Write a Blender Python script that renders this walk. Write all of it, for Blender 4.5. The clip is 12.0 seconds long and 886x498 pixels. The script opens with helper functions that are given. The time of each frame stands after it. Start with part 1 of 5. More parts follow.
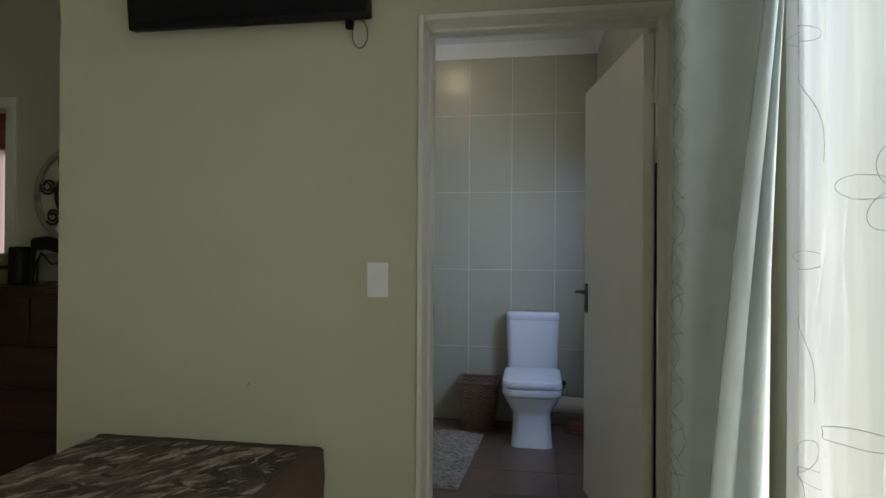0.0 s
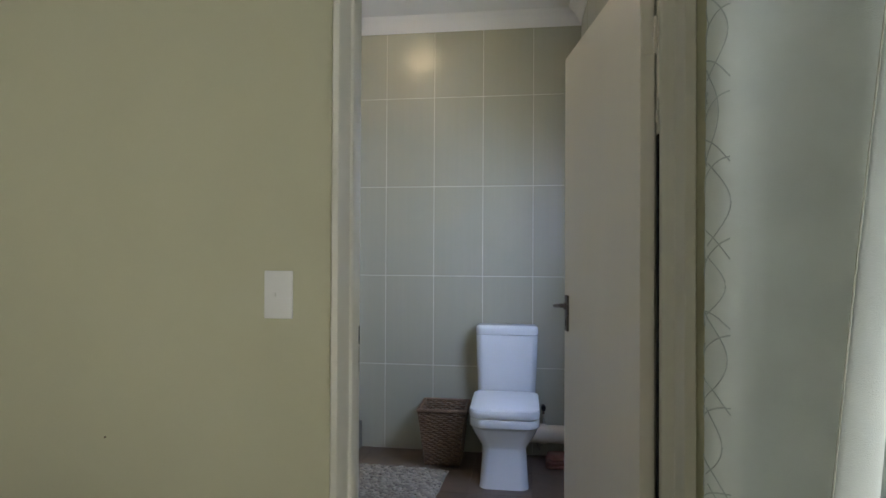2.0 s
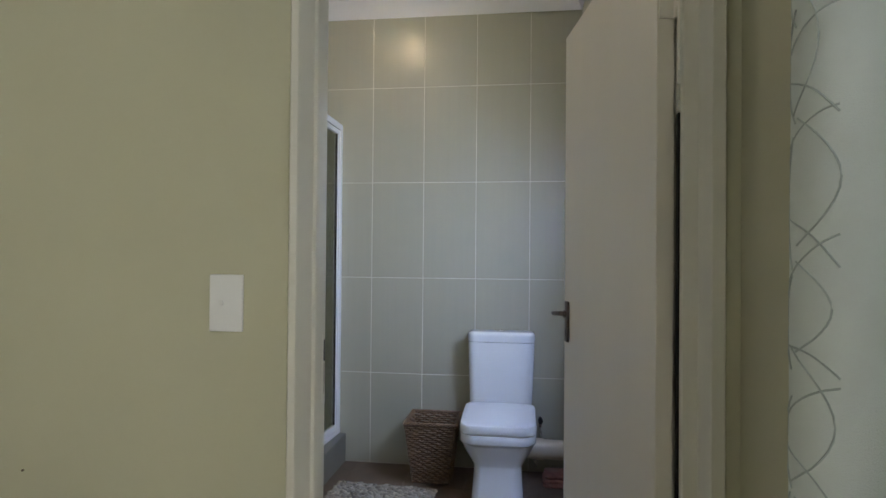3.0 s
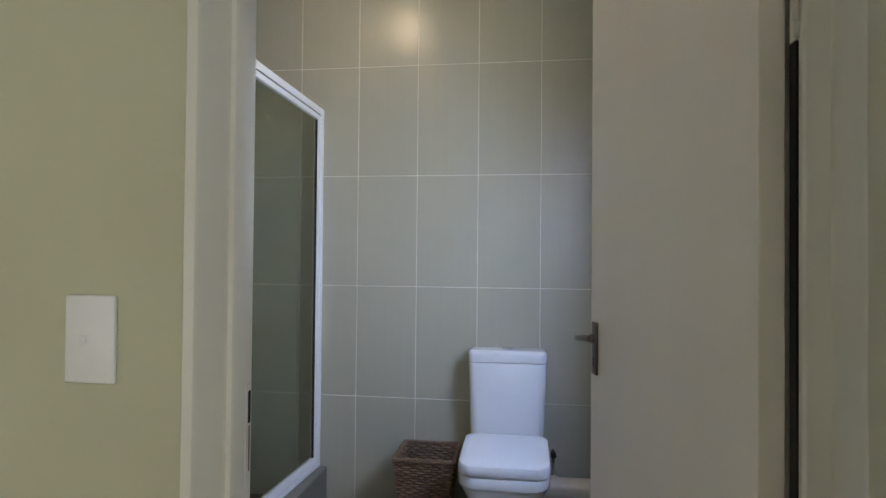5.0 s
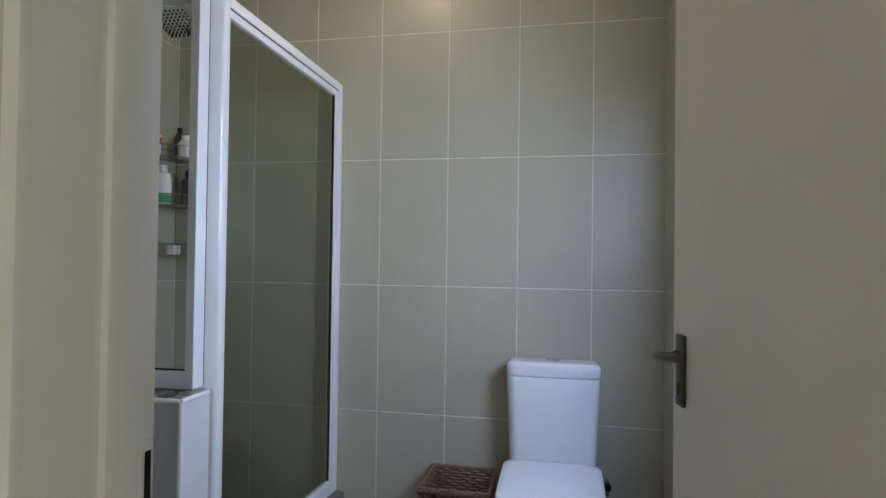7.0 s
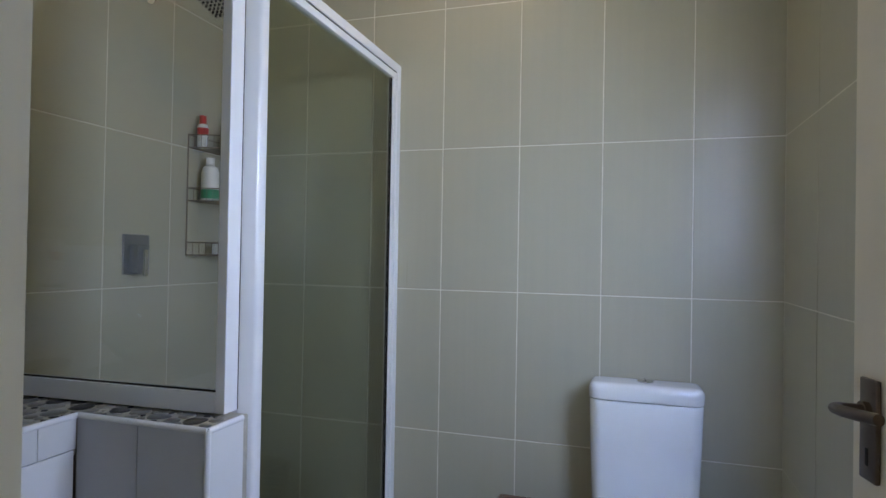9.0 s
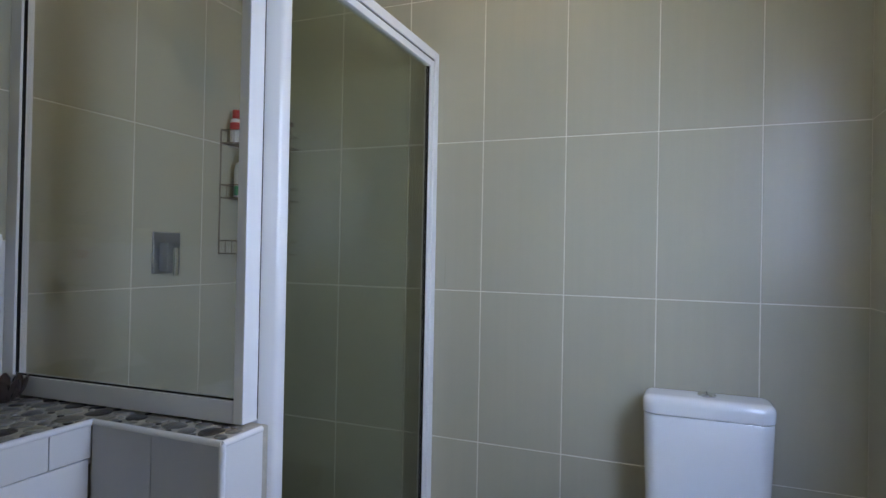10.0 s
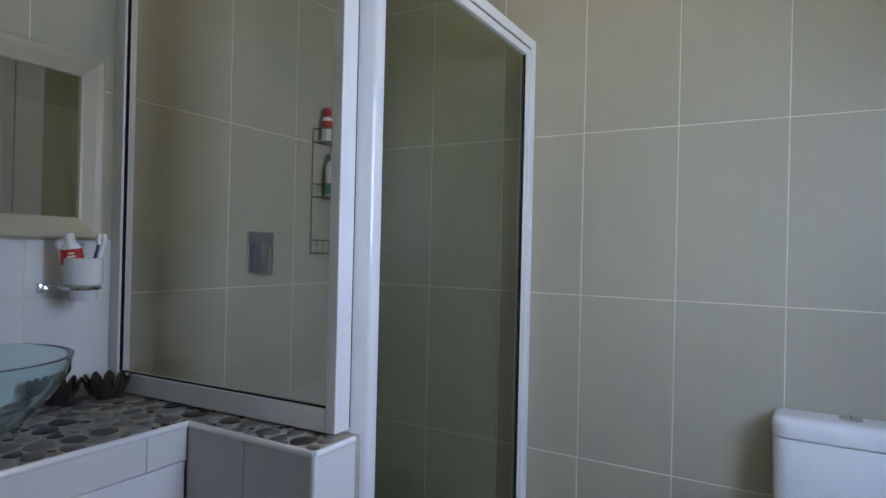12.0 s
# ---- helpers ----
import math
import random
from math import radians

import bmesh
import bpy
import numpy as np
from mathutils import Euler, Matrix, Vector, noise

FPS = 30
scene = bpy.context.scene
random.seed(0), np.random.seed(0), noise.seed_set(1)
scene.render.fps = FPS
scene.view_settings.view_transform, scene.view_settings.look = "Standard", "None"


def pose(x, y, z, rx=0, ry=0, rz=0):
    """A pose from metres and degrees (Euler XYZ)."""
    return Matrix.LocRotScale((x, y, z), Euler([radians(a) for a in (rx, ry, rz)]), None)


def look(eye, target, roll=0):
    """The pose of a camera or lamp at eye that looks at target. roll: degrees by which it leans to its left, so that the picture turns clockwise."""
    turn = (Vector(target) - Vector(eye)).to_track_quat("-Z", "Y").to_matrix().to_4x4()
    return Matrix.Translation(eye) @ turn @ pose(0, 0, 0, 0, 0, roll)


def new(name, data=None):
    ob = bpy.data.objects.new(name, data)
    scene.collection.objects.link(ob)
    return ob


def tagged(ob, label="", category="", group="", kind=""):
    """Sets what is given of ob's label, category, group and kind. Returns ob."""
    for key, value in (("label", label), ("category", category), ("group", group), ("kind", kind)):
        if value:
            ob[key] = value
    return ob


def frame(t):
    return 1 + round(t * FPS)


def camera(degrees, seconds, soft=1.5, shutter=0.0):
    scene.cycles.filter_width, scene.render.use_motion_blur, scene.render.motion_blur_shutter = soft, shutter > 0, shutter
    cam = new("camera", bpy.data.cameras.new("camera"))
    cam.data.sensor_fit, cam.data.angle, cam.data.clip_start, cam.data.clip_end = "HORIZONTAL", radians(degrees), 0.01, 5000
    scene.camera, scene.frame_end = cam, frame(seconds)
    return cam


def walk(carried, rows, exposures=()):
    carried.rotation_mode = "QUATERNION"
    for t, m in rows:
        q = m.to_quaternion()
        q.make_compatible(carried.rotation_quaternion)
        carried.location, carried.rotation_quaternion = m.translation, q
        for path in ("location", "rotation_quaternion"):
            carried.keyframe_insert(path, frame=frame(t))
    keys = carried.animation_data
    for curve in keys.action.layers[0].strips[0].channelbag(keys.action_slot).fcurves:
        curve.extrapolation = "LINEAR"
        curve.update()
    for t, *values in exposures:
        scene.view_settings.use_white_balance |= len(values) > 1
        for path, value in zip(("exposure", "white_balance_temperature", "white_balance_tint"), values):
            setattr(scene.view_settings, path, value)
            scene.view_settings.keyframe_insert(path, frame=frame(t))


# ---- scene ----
cam = camera(73.44, 12.0)
# t, x, y, z, yaw, pitch, roll: metres and degrees
ROWS = [
    (0.0, 0.5000, -0.4480, 1.2216, 9.10, 0.26, 0.36),
    (0.5, 0.5139, -0.3022, 1.2190, 8.82, 0.33, 0.30),
    (1.0, 0.5225, -0.1588, 1.2187, 8.54, 0.40, 0.27),
    (1.5, 0.5454, 0.0132, 1.2238, 8.27, 0.53, 0.32),
    (2.0, 0.5767, 0.1719, 1.2258, 7.96, 0.57, 0.29),
    (2.5, 0.5852, 0.3053, 1.2276, 7.76, 0.57, 0.43),
    (4.5, 0.5568, 0.8024, 1.2324, 7.64, 0.83, 0.54),
    (5.0, 0.5494, 0.9178, 1.2408, 7.98, 0.86, 0.52),
    (5.5, 0.5465, 1.0323, 1.2335, 8.60, 0.87, 0.61),
    (6.0, 0.5451, 1.1261, 1.2253, 9.36, 0.93, 0.56),
    (6.5, 0.5262, 1.2217, 1.2141, 10.28, 1.00, 0.67),
    (7.0, 0.5054, 1.3222, 1.2148, 11.56, 0.96, 0.74),
    (9.0, 0.4123, 1.6192, 1.2319, 17.56, 0.61, 0.99),
    (9.5, 0.3999, 1.6991, 1.2319, 19.69, 0.52, 1.09),
    (10.0, 0.3938, 1.7655, 1.2314, 22.11, 0.47, 1.11),
    (10.5, 0.3805, 1.8046, 1.2335, 24.42, 0.41, 1.16),
    (11.0, 0.3624, 1.8308, 1.2336, 26.58, 0.37, 1.24),
    (11.5, 0.3278, 1.8534, 1.2345, 28.39, 0.27, 1.27),
    (12.0, 0.3098, 1.8509, 1.2370, 30.13, 0.17, 1.33),
]
EXPOSURES = [(0.0, -0.02, 6550, 9), (1.0, 0.28, 6600, 10), (2.5, 0.62, 6700, 12.5), (5.5, 0.74, 6700, 15), (7.0, 0.66, 6700, 14), (9.5, 0.70, 6600, 13), (12.0, 0.59, 6550, 12)]
walk(cam, [(t, pose(x, y, z, 90 + pitch, 0, yaw) @ pose(0, 0, 0, 0, 0, roll)) for t, x, y, z, yaw, pitch, roll in ROWS], EXPOSURES)

# ---- plan, in metres ----
DOOR_WALL, BATH_FRONT, BATH_BACK = 1.736, 1.866, 3.880      # y of the wall faces
BATH_LEFT, BATH_RIGHT = -1.340, 0.910                       # x of the tiled faces
BED_RIGHT, BED_LEFT, BED_BEHIND = 1.030, -4.600, -3.400
CORNER, NOOK_BACK = -1.468, 2.620                           # end of the door wall, wall behind the chest
CEIL, CORNICE = 2.720, 2.635
TILE_W, TILE_H, ROW0 = 0.309, 0.5626, 0.5316                # tile pitch and the first joint's height

# ---- light ----
world = bpy.data.worlds.new("world")
scene.world = world
world.use_nodes = True
sky = world.node_tree.nodes.new("ShaderNodeTexSky")
sky.sky_type, sky.sun_disc = "NISHITA", False
sky.sun_elevation, sky.sun_rotation = radians(48), radians(200)
back = world.node_tree.nodes["Background"]
back.inputs["Strength"].default_value = 0.10
world.node_tree.links.new(sky.outputs["Color"], back.inputs["Color"])

sun = new("sun", bpy.data.lights.new("sun", "SUN"))
sun.data.energy, sun.data.angle, sun.data.color = 2.0, radians(0.5), (1.0, 0.95, 0.88)
sun.matrix_world = pose(0, 0, 6, 42, 0, -20)


def window_light(name, at, aim, wide, high, watts, colour):
    lamp = bpy.data.lights.new(name, "AREA")
    lamp.shape, lamp.size, lamp.size_y, lamp.energy, lamp.color = "RECTANGLE", wide, high, watts, colour
    ob = new(name, lamp)
    ob.matrix_world = look(at, aim)
    return ob


# at each window: cool light falling from the sky, greener light rising from the sunlit garden
window_light("bedroom_sky_light", (1.60, -0.80, 1.95), (0, -0.80, 0.90), 3.2, 1.3, 80, (0.80, 0.91, 1.0))
window_light("bedroom_garden_light", (1.55, -0.80, 0.65), (0, -0.80, 1.45), 3.2, 1.0, 53, (1.0, 0.95, 0.82))
for z in (1.245, 1.465, 1.685, 1.905):
    window_light("bathroom_sky_light", (0.967, 2.76, z), (-0.033, 2.76, z - 0.65), 0.66, 0.20, 4.1, (0.35, 0.51, 1.0))
window_light("bathroom_garden_light", (0.985, 2.76, 1.575), (0, 2.76, 1.575), 0.66, 0.87, 6.2, (0.93, 1.0, 0.72))
window_light("far_room_window_light", (-4.55, 4.12, 1.45), (-4.55, 3, 1.45), 1.0, 1.2, 5, (1.0, 0.93, 0.92))
LAMP = 25.0


# ---- materials ----
def material(name, colour, rough=0.5, metal=0.0, spread=0.08, scale=8.0, stretch=(1, 1, 1), bump=0.0, bump_scale=60.0,
             stain=0.0, stain_colour=(0.1, 0.09, 0.07), stain_scale=1.6, rough_spread=0.06, random_tint=0.0, island=0.0, **extra):
    """Principled surface with two scales of variation: fine grain and broad stains."""
    m = bpy.data.materials.new(name)
    m.use_nodes = True
    n, l = m.node_tree.nodes, m.node_tree.links
    p = n["Principled BSDF"]
    co = n.new("ShaderNodeTexCoord")
    mp = n.new("ShaderNodeMapping")
    mp.inputs["Scale"].default_value = stretch
    l.new(co.outputs["Object"], mp.inputs["Vector"])
    info = n.new("ShaderNodeObjectInfo")
    off = n.new("ShaderNodeVectorMath")
    off.operation = "ADD"
    l.new(mp.outputs["Vector"], off.inputs[0])
    if random_tint:
        mul = n.new("ShaderNodeMath")
        mul.operation = "MULTIPLY"
        mul.inputs[1].default_value = 37.0
        l.new(info.outputs["Random"], mul.inputs[0])
        l.new(mul.outputs[0], off.inputs[1])
    else:
        off.inputs[1].default_value = (0, 0, 0)
    fine = n.new("ShaderNodeTexNoise")
    fine.inputs["Scale"].default_value, fine.inputs["Detail"].default_value = scale, 6.0
    l.new(off.outputs[0], fine.inputs["Vector"])
    ramp = n.new("ShaderNodeMapRange")
    ramp.inputs["From Min"].default_value, ramp.inputs["From Max"].default_value = 0.3, 0.7
    ramp.inputs["To Min"].default_value, ramp.inputs["To Max"].default_value = 1 - spread, 1 + spread
    l.new(fine.outputs["Fac"], ramp.inputs["Value"])
    value = ramp.outputs["Result"]
    if random_tint or island:
        tint = n.new("ShaderNodeMapRange")
        span = random_tint or island
        tint.inputs["To Min"].default_value, tint.inputs["To Max"].default_value = 1 - span, 1 + span
        if island:
            geo = n.new("ShaderNodeNewGeometry")
            l.new(geo.outputs["Random Per Island"], tint.inputs["Value"])
        else:
            l.new(info.outputs["Random"], tint.inputs["Value"])
        both = n.new("ShaderNodeMath")
        both.operation = "MULTIPLY"
        l.new(value, both.inputs[0])
        l.new(tint.outputs["Result"], both.inputs[1])
        value = both.outputs[0]
    mix = n.new("ShaderNodeMix")
    mix.data_type, mix.blend_type = "RGBA", "MULTIPLY"
    mix.inputs[0].default_value = 1.0
    mix.inputs[6].default_value = (*colour, 1)
    l.new(value, mix.inputs[7])
    out = mix.outputs[2]
    if stain:
        broad = n.new("ShaderNodeTexNoise")
        broad.inputs["Scale"].default_value, broad.inputs["Detail"].default_value = stain_scale, 4.0
        free = n.new("ShaderNodeVectorMath")
        free.operation = "ADD"
        l.new(co.outputs["Object"], free.inputs[0])
        l.new(info.outputs["Location"], free.inputs[1])
        l.new(free.outputs[0], broad.inputs["Vector"])
        cut = n.new("ShaderNodeMapRange")
        cut.inputs["From Min"].default_value, cut.inputs["From Max"].default_value = 0.48, 0.75
        cut.inputs["To Max"].default_value = stain
        l.new(broad.outputs["Fac"], cut.inputs["Value"])
        over = n.new("ShaderNodeMix")
        over.data_type = "RGBA"
        l.new(cut.outputs["Result"], over.inputs[0])
        l.new(out, over.inputs[6])
        over.inputs[7].default_value = (*stain_colour, 1)
        out = over.outputs[2]
    l.new(out, p.inputs["Base Color"])
    rr = n.new("ShaderNodeMapRange")
    rr.inputs["To Min"].default_value, rr.inputs["To Max"].default_value = max(rough - rough_spread, 0.02), min(rough + rough_spread, 1)
    l.new(fine.outputs["Fac"], rr.inputs["Value"])
    l.new(rr.outputs["Result"], p.inputs["Roughness"])
    p.inputs["Metallic"].default_value = metal
    if bump:
        tex = n.new("ShaderNodeTexNoise")
        tex.inputs["Scale"].default_value, tex.inputs["Detail"].default_value = bump_scale, 5.0
        l.new(off.outputs[0], tex.inputs["Vector"])
        b = n.new("ShaderNodeBump")
        b.inputs["Strength"].default_value, b.inputs["Distance"].default_value = bump, 0.004
        l.new(tex.outputs["Fac"], b.inputs["Height"])
        l.new(b.outputs["Normal"], p.inputs["Normal"])
    for key, v in extra.items():
        p.inputs[key.replace("_", " ")].default_value = v
    return m


def glass(name, tint, rough=0.0, ior=1.45):
    """Solid glass that bends light: basins and jars."""
    m = bpy.data.materials.new(name)
    m.use_nodes = True
    p = m.node_tree.nodes["Principled BSDF"]
    p.inputs["Base Color"].default_value = (*tint, 1)
    p.inputs["Roughness"].default_value, p.inputs["IOR"].default_value = rough, ior
    p.inputs["Transmission Weight"].default_value = 1.0
    return m


def pane_glass(name, tint):
    """Thin flat pane: tinted clear body under a mirror-like gloss."""
    m = bpy.data.materials.new(name)
    m.use_nodes = True
    n, l = m.node_tree.nodes, m.node_tree.links
    body, gloss, angle, mix = n.new("ShaderNodeBsdfTransparent"), n.new("ShaderNodeBsdfGlossy"), n.new("ShaderNodeLayerWeight"), n.new("ShaderNodeMixShader")
    body.inputs["Color"].default_value = (*tint, 1)
    gloss.inputs["Roughness"].default_value = 0.01
    steep, scaled = n.new("ShaderNodeMath"), n.new("ShaderNodeMath")
    steep.operation, scaled.operation = "POWER", "MULTIPLY_ADD"
    steep.inputs[1].default_value, scaled.inputs[1].default_value, scaled.inputs[2].default_value = 4.5, 0.92, 0.045
    l.new(angle.outputs["Facing"], steep.inputs[0])
    l.new(steep.outputs[0], scaled.inputs[0])
    l.new(scaled.outputs[0], mix.inputs[0])
    l.new(body.outputs[0], mix.inputs[1])
    l.new(gloss.outputs[0], mix.inputs[2])
    l.new(mix.outputs[0], n["Material Output"].inputs["Surface"])
    return m


def fabric(name, colour, see, scale, spread, weave=900.0, stretch=(1, 1, 1), gaps=0.0):
    """Cloth: part of the light passes through the threads, part through the gaps between them."""
    m = material(name, colour, 0.9, spread=spread, scale=scale, stretch=stretch, bump=0.25, bump_scale=weave, Specular_IOR_Level=0.15)
    n, l = m.node_tree.nodes, m.node_tree.links
    t = n.new("ShaderNodeBsdfTranslucent")
    t.inputs["Color"].default_value = (*colour, 1)
    mix = n.new("ShaderNodeMixShader")
    mix.inputs[0].default_value = see
    l.new(n["Principled BSDF"].outputs[0], mix.inputs[1])
    l.new(t.outputs[0], mix.inputs[2])
    out = mix
    if gaps:
        clear = n.new("ShaderNodeBsdfTransparent")
        out = n.new("ShaderNodeMixShader")
        out.inputs[0].default_value = gaps
        l.new(mix.outputs[0], out.inputs[1])
        l.new(clear.outputs[0], out.inputs[2])
    l.new(out.outputs[0], n["Material Output"].inputs["Surface"])
    return m


def glow(name, colour, strength):
    m = bpy.data.materials.new(name)
    m.use_nodes = True
    p = m.node_tree.nodes["Principled BSDF"]
    p.inputs["Base Color"].default_value = (0.9, 0.9, 0.88, 1)
    p.inputs["Emission Color"].default_value, p.inputs["Emission Strength"].default_value = (*colour, 1), strength
    return m


def distance_glow(name):
    """Blurred garden below, pale sky above, with broad clumps of foliage between."""
    m = bpy.data.materials.new(name)
    m.use_nodes = True
    n, l = m.node_tree.nodes, m.node_tree.links
    co, cut, clumps = n.new("ShaderNodeTexCoord"), n.new("ShaderNodeSeparateXYZ"), n.new("ShaderNodeTexNoise")
    clumps.inputs["Scale"].default_value, clumps.inputs["Detail"].default_value = 0.9, 3.0
    l.new(co.outputs["Object"], cut.inputs[0])
    l.new(co.outputs["Object"], clumps.inputs["Vector"])
    add = n.new("ShaderNodeMath")
    add.operation = "MULTIPLY_ADD"
    add.inputs[1].default_value = 3.0
    l.new(clumps.outputs["Fac"], add.inputs[0])
    l.new(cut.outputs["Z"], add.inputs[2])
    edge = n.new("ShaderNodeMapRange")
    edge.inputs["From Min"].default_value, edge.inputs["From Max"].default_value = 2.2, 4.4
    l.new(add.outputs[0], edge.inputs["Value"])
    ramp = n.new("ShaderNodeValToRGB")
    ramp.color_ramp.elements[0].color, ramp.color_ramp.elements[1].color = (0.30, 0.36, 0.22, 1), (0.85, 0.90, 1.0, 1)
    l.new(edge.outputs["Result"], ramp.inputs["Fac"])
    p = n["Principled BSDF"]
    p.inputs["Base Color"].default_value = (0.1, 0.12, 0.08, 1)
    l.new(ramp.outputs["Color"], p.inputs["Emission Color"])
    p.inputs["Emission Strength"].default_value = 1.0
    return m


GREEN_WALL = material("green_wall_paint", (0.488, 0.476, 0.338), 0.55, spread=0.025, scale=3.0, bump=0.10, bump_scale=90, stain=0.10, stain_colour=(0.42, 0.41, 0.27), stain_scale=0.9)
WHITE_WALL = material("white_wall_paint", (0.72, 0.70, 0.66), 0.6, spread=0.03, scale=4, bump=0.1, bump_scale=80)
CEILING_PAINT = material("white_ceiling_paint", (0.78, 0.76, 0.75), 0.7, spread=0.02, scale=3, bump=0.06, bump_scale=120)
TILE = material("grey_beige_wall_tile", (0.425, 0.408, 0.318), 0.28, spread=0.016, scale=3.0, stretch=(14, 14, 0.4), stain=0.5,
                stain_colour=(0.375, 0.385, 0.305), stain_scale=2.6, random_tint=0.02, rough_spread=0.012, bump=0.05, bump_scale=4.0)
GROUT = material("pale_grout", (0.72, 0.70, 0.62), 0.8, spread=0.08, scale=20, bump=0.2, bump_scale=200)
DOOR_PAINT = material("cream_gloss_door_paint", (0.82, 0.775, 0.685), 0.38, spread=0.02, scale=5, stretch=(1, 1, 0.2), bump=0.10, bump_scale=40, stain=0.10, stain_colour=(0.72, 0.675, 0.58), stain_scale=1.2)
FRAME_PAINT = material("grey_white_frame_paint", (0.67, 0.655, 0.575), 0.40, spread=0.03, scale=6, stretch=(1, 1, 0.3), bump=0.12, bump_scale=50, stain=0.12, stain_colour=(0.58, 0.55, 0.48), stain_scale=2)
SWITCH_PLASTIC = material("white_switch_plastic", (0.74, 0.74, 0.72), 0.35, spread=0.02, scale=10)
CERAMIC = material("white_sanitary_ceramic", (0.73, 0.75, 0.765), 0.10, spread=0.015, scale=4, Coat_Weight=0.4)
CHROME = material("chrome", (0.75, 0.76, 0.78), 0.10, 1.0, spread=0.03, scale=8)
BRONZE = material("worn_dark_metal", (0.135, 0.105, 0.088), 0.40, 0.85, spread=0.15, scale=30, stain=0.4, stain_colour=(0.20, 0.175, 0.15), stain_scale=25)
ALU = material("white_coated_aluminium", (0.80, 0.80, 0.82), 0.13, spread=0.015, scale=6)
SEAL = material("black_rubber_seal", (0.008, 0.007, 0.006), 0.6, spread=0.1, Specular_IOR_Level=0.2)
POST_GLOSS = material("glossy_white_post", (0.80, 0.80, 0.82), 0.07, spread=0.015, scale=6, rough_spread=0.01, Specular_IOR_Level=0.8)
GLASS_GREEN = pane_glass("green_tinted_glass", (0.755, 0.785, 0.705))
GLASS_CLEAR = pane_glass("clear_glass", (0.97, 0.98, 0.975))
GLASS_SCREEN = pane_glass("faintly_green_glass", (0.985, 0.992, 0.98))
GLASS_BASIN = glass("aqua_basin_glass", (0.81, 0.94, 0.95), 0.01, 1.5)
MIRROR = material("mirror_silver", (0.88, 0.90, 0.88), 0.02, 1.0, spread=0.0, rough_spread=0.0)
# white tile turned away from the window, its shade mixed into the colour
SHADED_TILE = material("shaded_white_glazed_tile", (0.52, 0.525, 0.56), 0.25, spread=0.03, scale=4, bump=0.03, bump_scale=15)
WHITE_TILE = material("white_glazed_tile", (0.72, 0.72, 0.73), 0.18, spread=0.02, scale=5, random_tint=0.015, bump=0.03, bump_scale=15)
MIRROR_FRAME = material("pale_silver_frame", (0.43, 0.39, 0.28), 0.36, 0.0, spread=0.05, scale=20, bump=0.1, bump_scale=120)
FLOOR_TILE = material("brown_slate_floor", (0.125, 0.086, 0.058), 0.42, spread=0.22, scale=7, bump=0.3, bump_scale=18, stain=0.65, stain_colour=(0.165, 0.105, 0.066), stain_scale=3.0, random_tint=0.10)
BED_FLOOR = material("pale_beige_floor_tile", (0.62, 0.57, 0.49), 0.35, spread=0.08, scale=6, bump=0.05, bump_scale=30, stain=0.2, stain_colour=(0.42, 0.38, 0.31))
FLOOR_GROUT = material("brown_floor_grout", (0.085, 0.058, 0.040), 0.9, spread=0.1, scale=30)
WICKER = material("brown_wicker", (0.150, 0.086, 0.044), 0.55, spread=0.35, scale=55, stain=0.5, stain_colour=(0.22, 0.15, 0.09), stain_scale=9, island=0.25)
MAT_PILE = material("grey_cotton_pile", (0.31, 0.275, 0.225), 0.95, spread=0.12, scale=40, island=0.30)
KERB_TILE = material("dark_grey_kerb_tile", (0.17, 0.165, 0.14), 0.35, spread=0.12, scale=6, stain=0.4, stain_colour=(0.11, 0.105, 0.09), stain_scale=5, bump=0.1, bump_scale=30)
CREAM_PIPE = material("cream_plastic_pipe", (0.62, 0.54, 0.41), 0.4, spread=0.05, scale=10)
BLACK = material("black_plastic", (0.006, 0.006, 0.007), 0.5, spread=0.1, Specular_IOR_Level=0.2)
SCREEN = material("black_screen", (0.005, 0.005, 0.006), 0.12, spread=0.02, Specular_IOR_Level=0.2)
DARK_WOOD = material("dark_mahogany", (0.040, 0.014, 0.010), 0.45, spread=0.3, scale=5, stretch=(0.6, 6, 6), bump=0.1, bump_scale=40, stain=0.3, stain_colour=(0.025, 0.010, 0.008))
CURTAIN = fabric("pale_green_curtain", (0.61, 0.655, 0.645), 0.12, 14, 0.06)
SHEER = fabric("white_sheer_voile", (0.66, 0.66, 0.665), 0.47, 5, 0.24, stretch=(9, 9, 0.25), gaps=0.20)
THREAD = material("grey_embroidery_thread", (0.30, 0.31, 0.31), 0.8, spread=0.15, scale=80)
HEM_THREAD = material("pale_hem_thread", (0.34, 0.35, 0.30), 0.85, spread=0.1, scale=60)
LEAF_PRINT = material("grey_green_print", (0.40, 0.455, 0.455), 0.85, spread=0.1, scale=60)
PEBBLE = material("cut_river_pebble", (1.0, 1.0, 1.0), 0.38, spread=0.22, scale=30, bump=0.15, bump_scale=70)


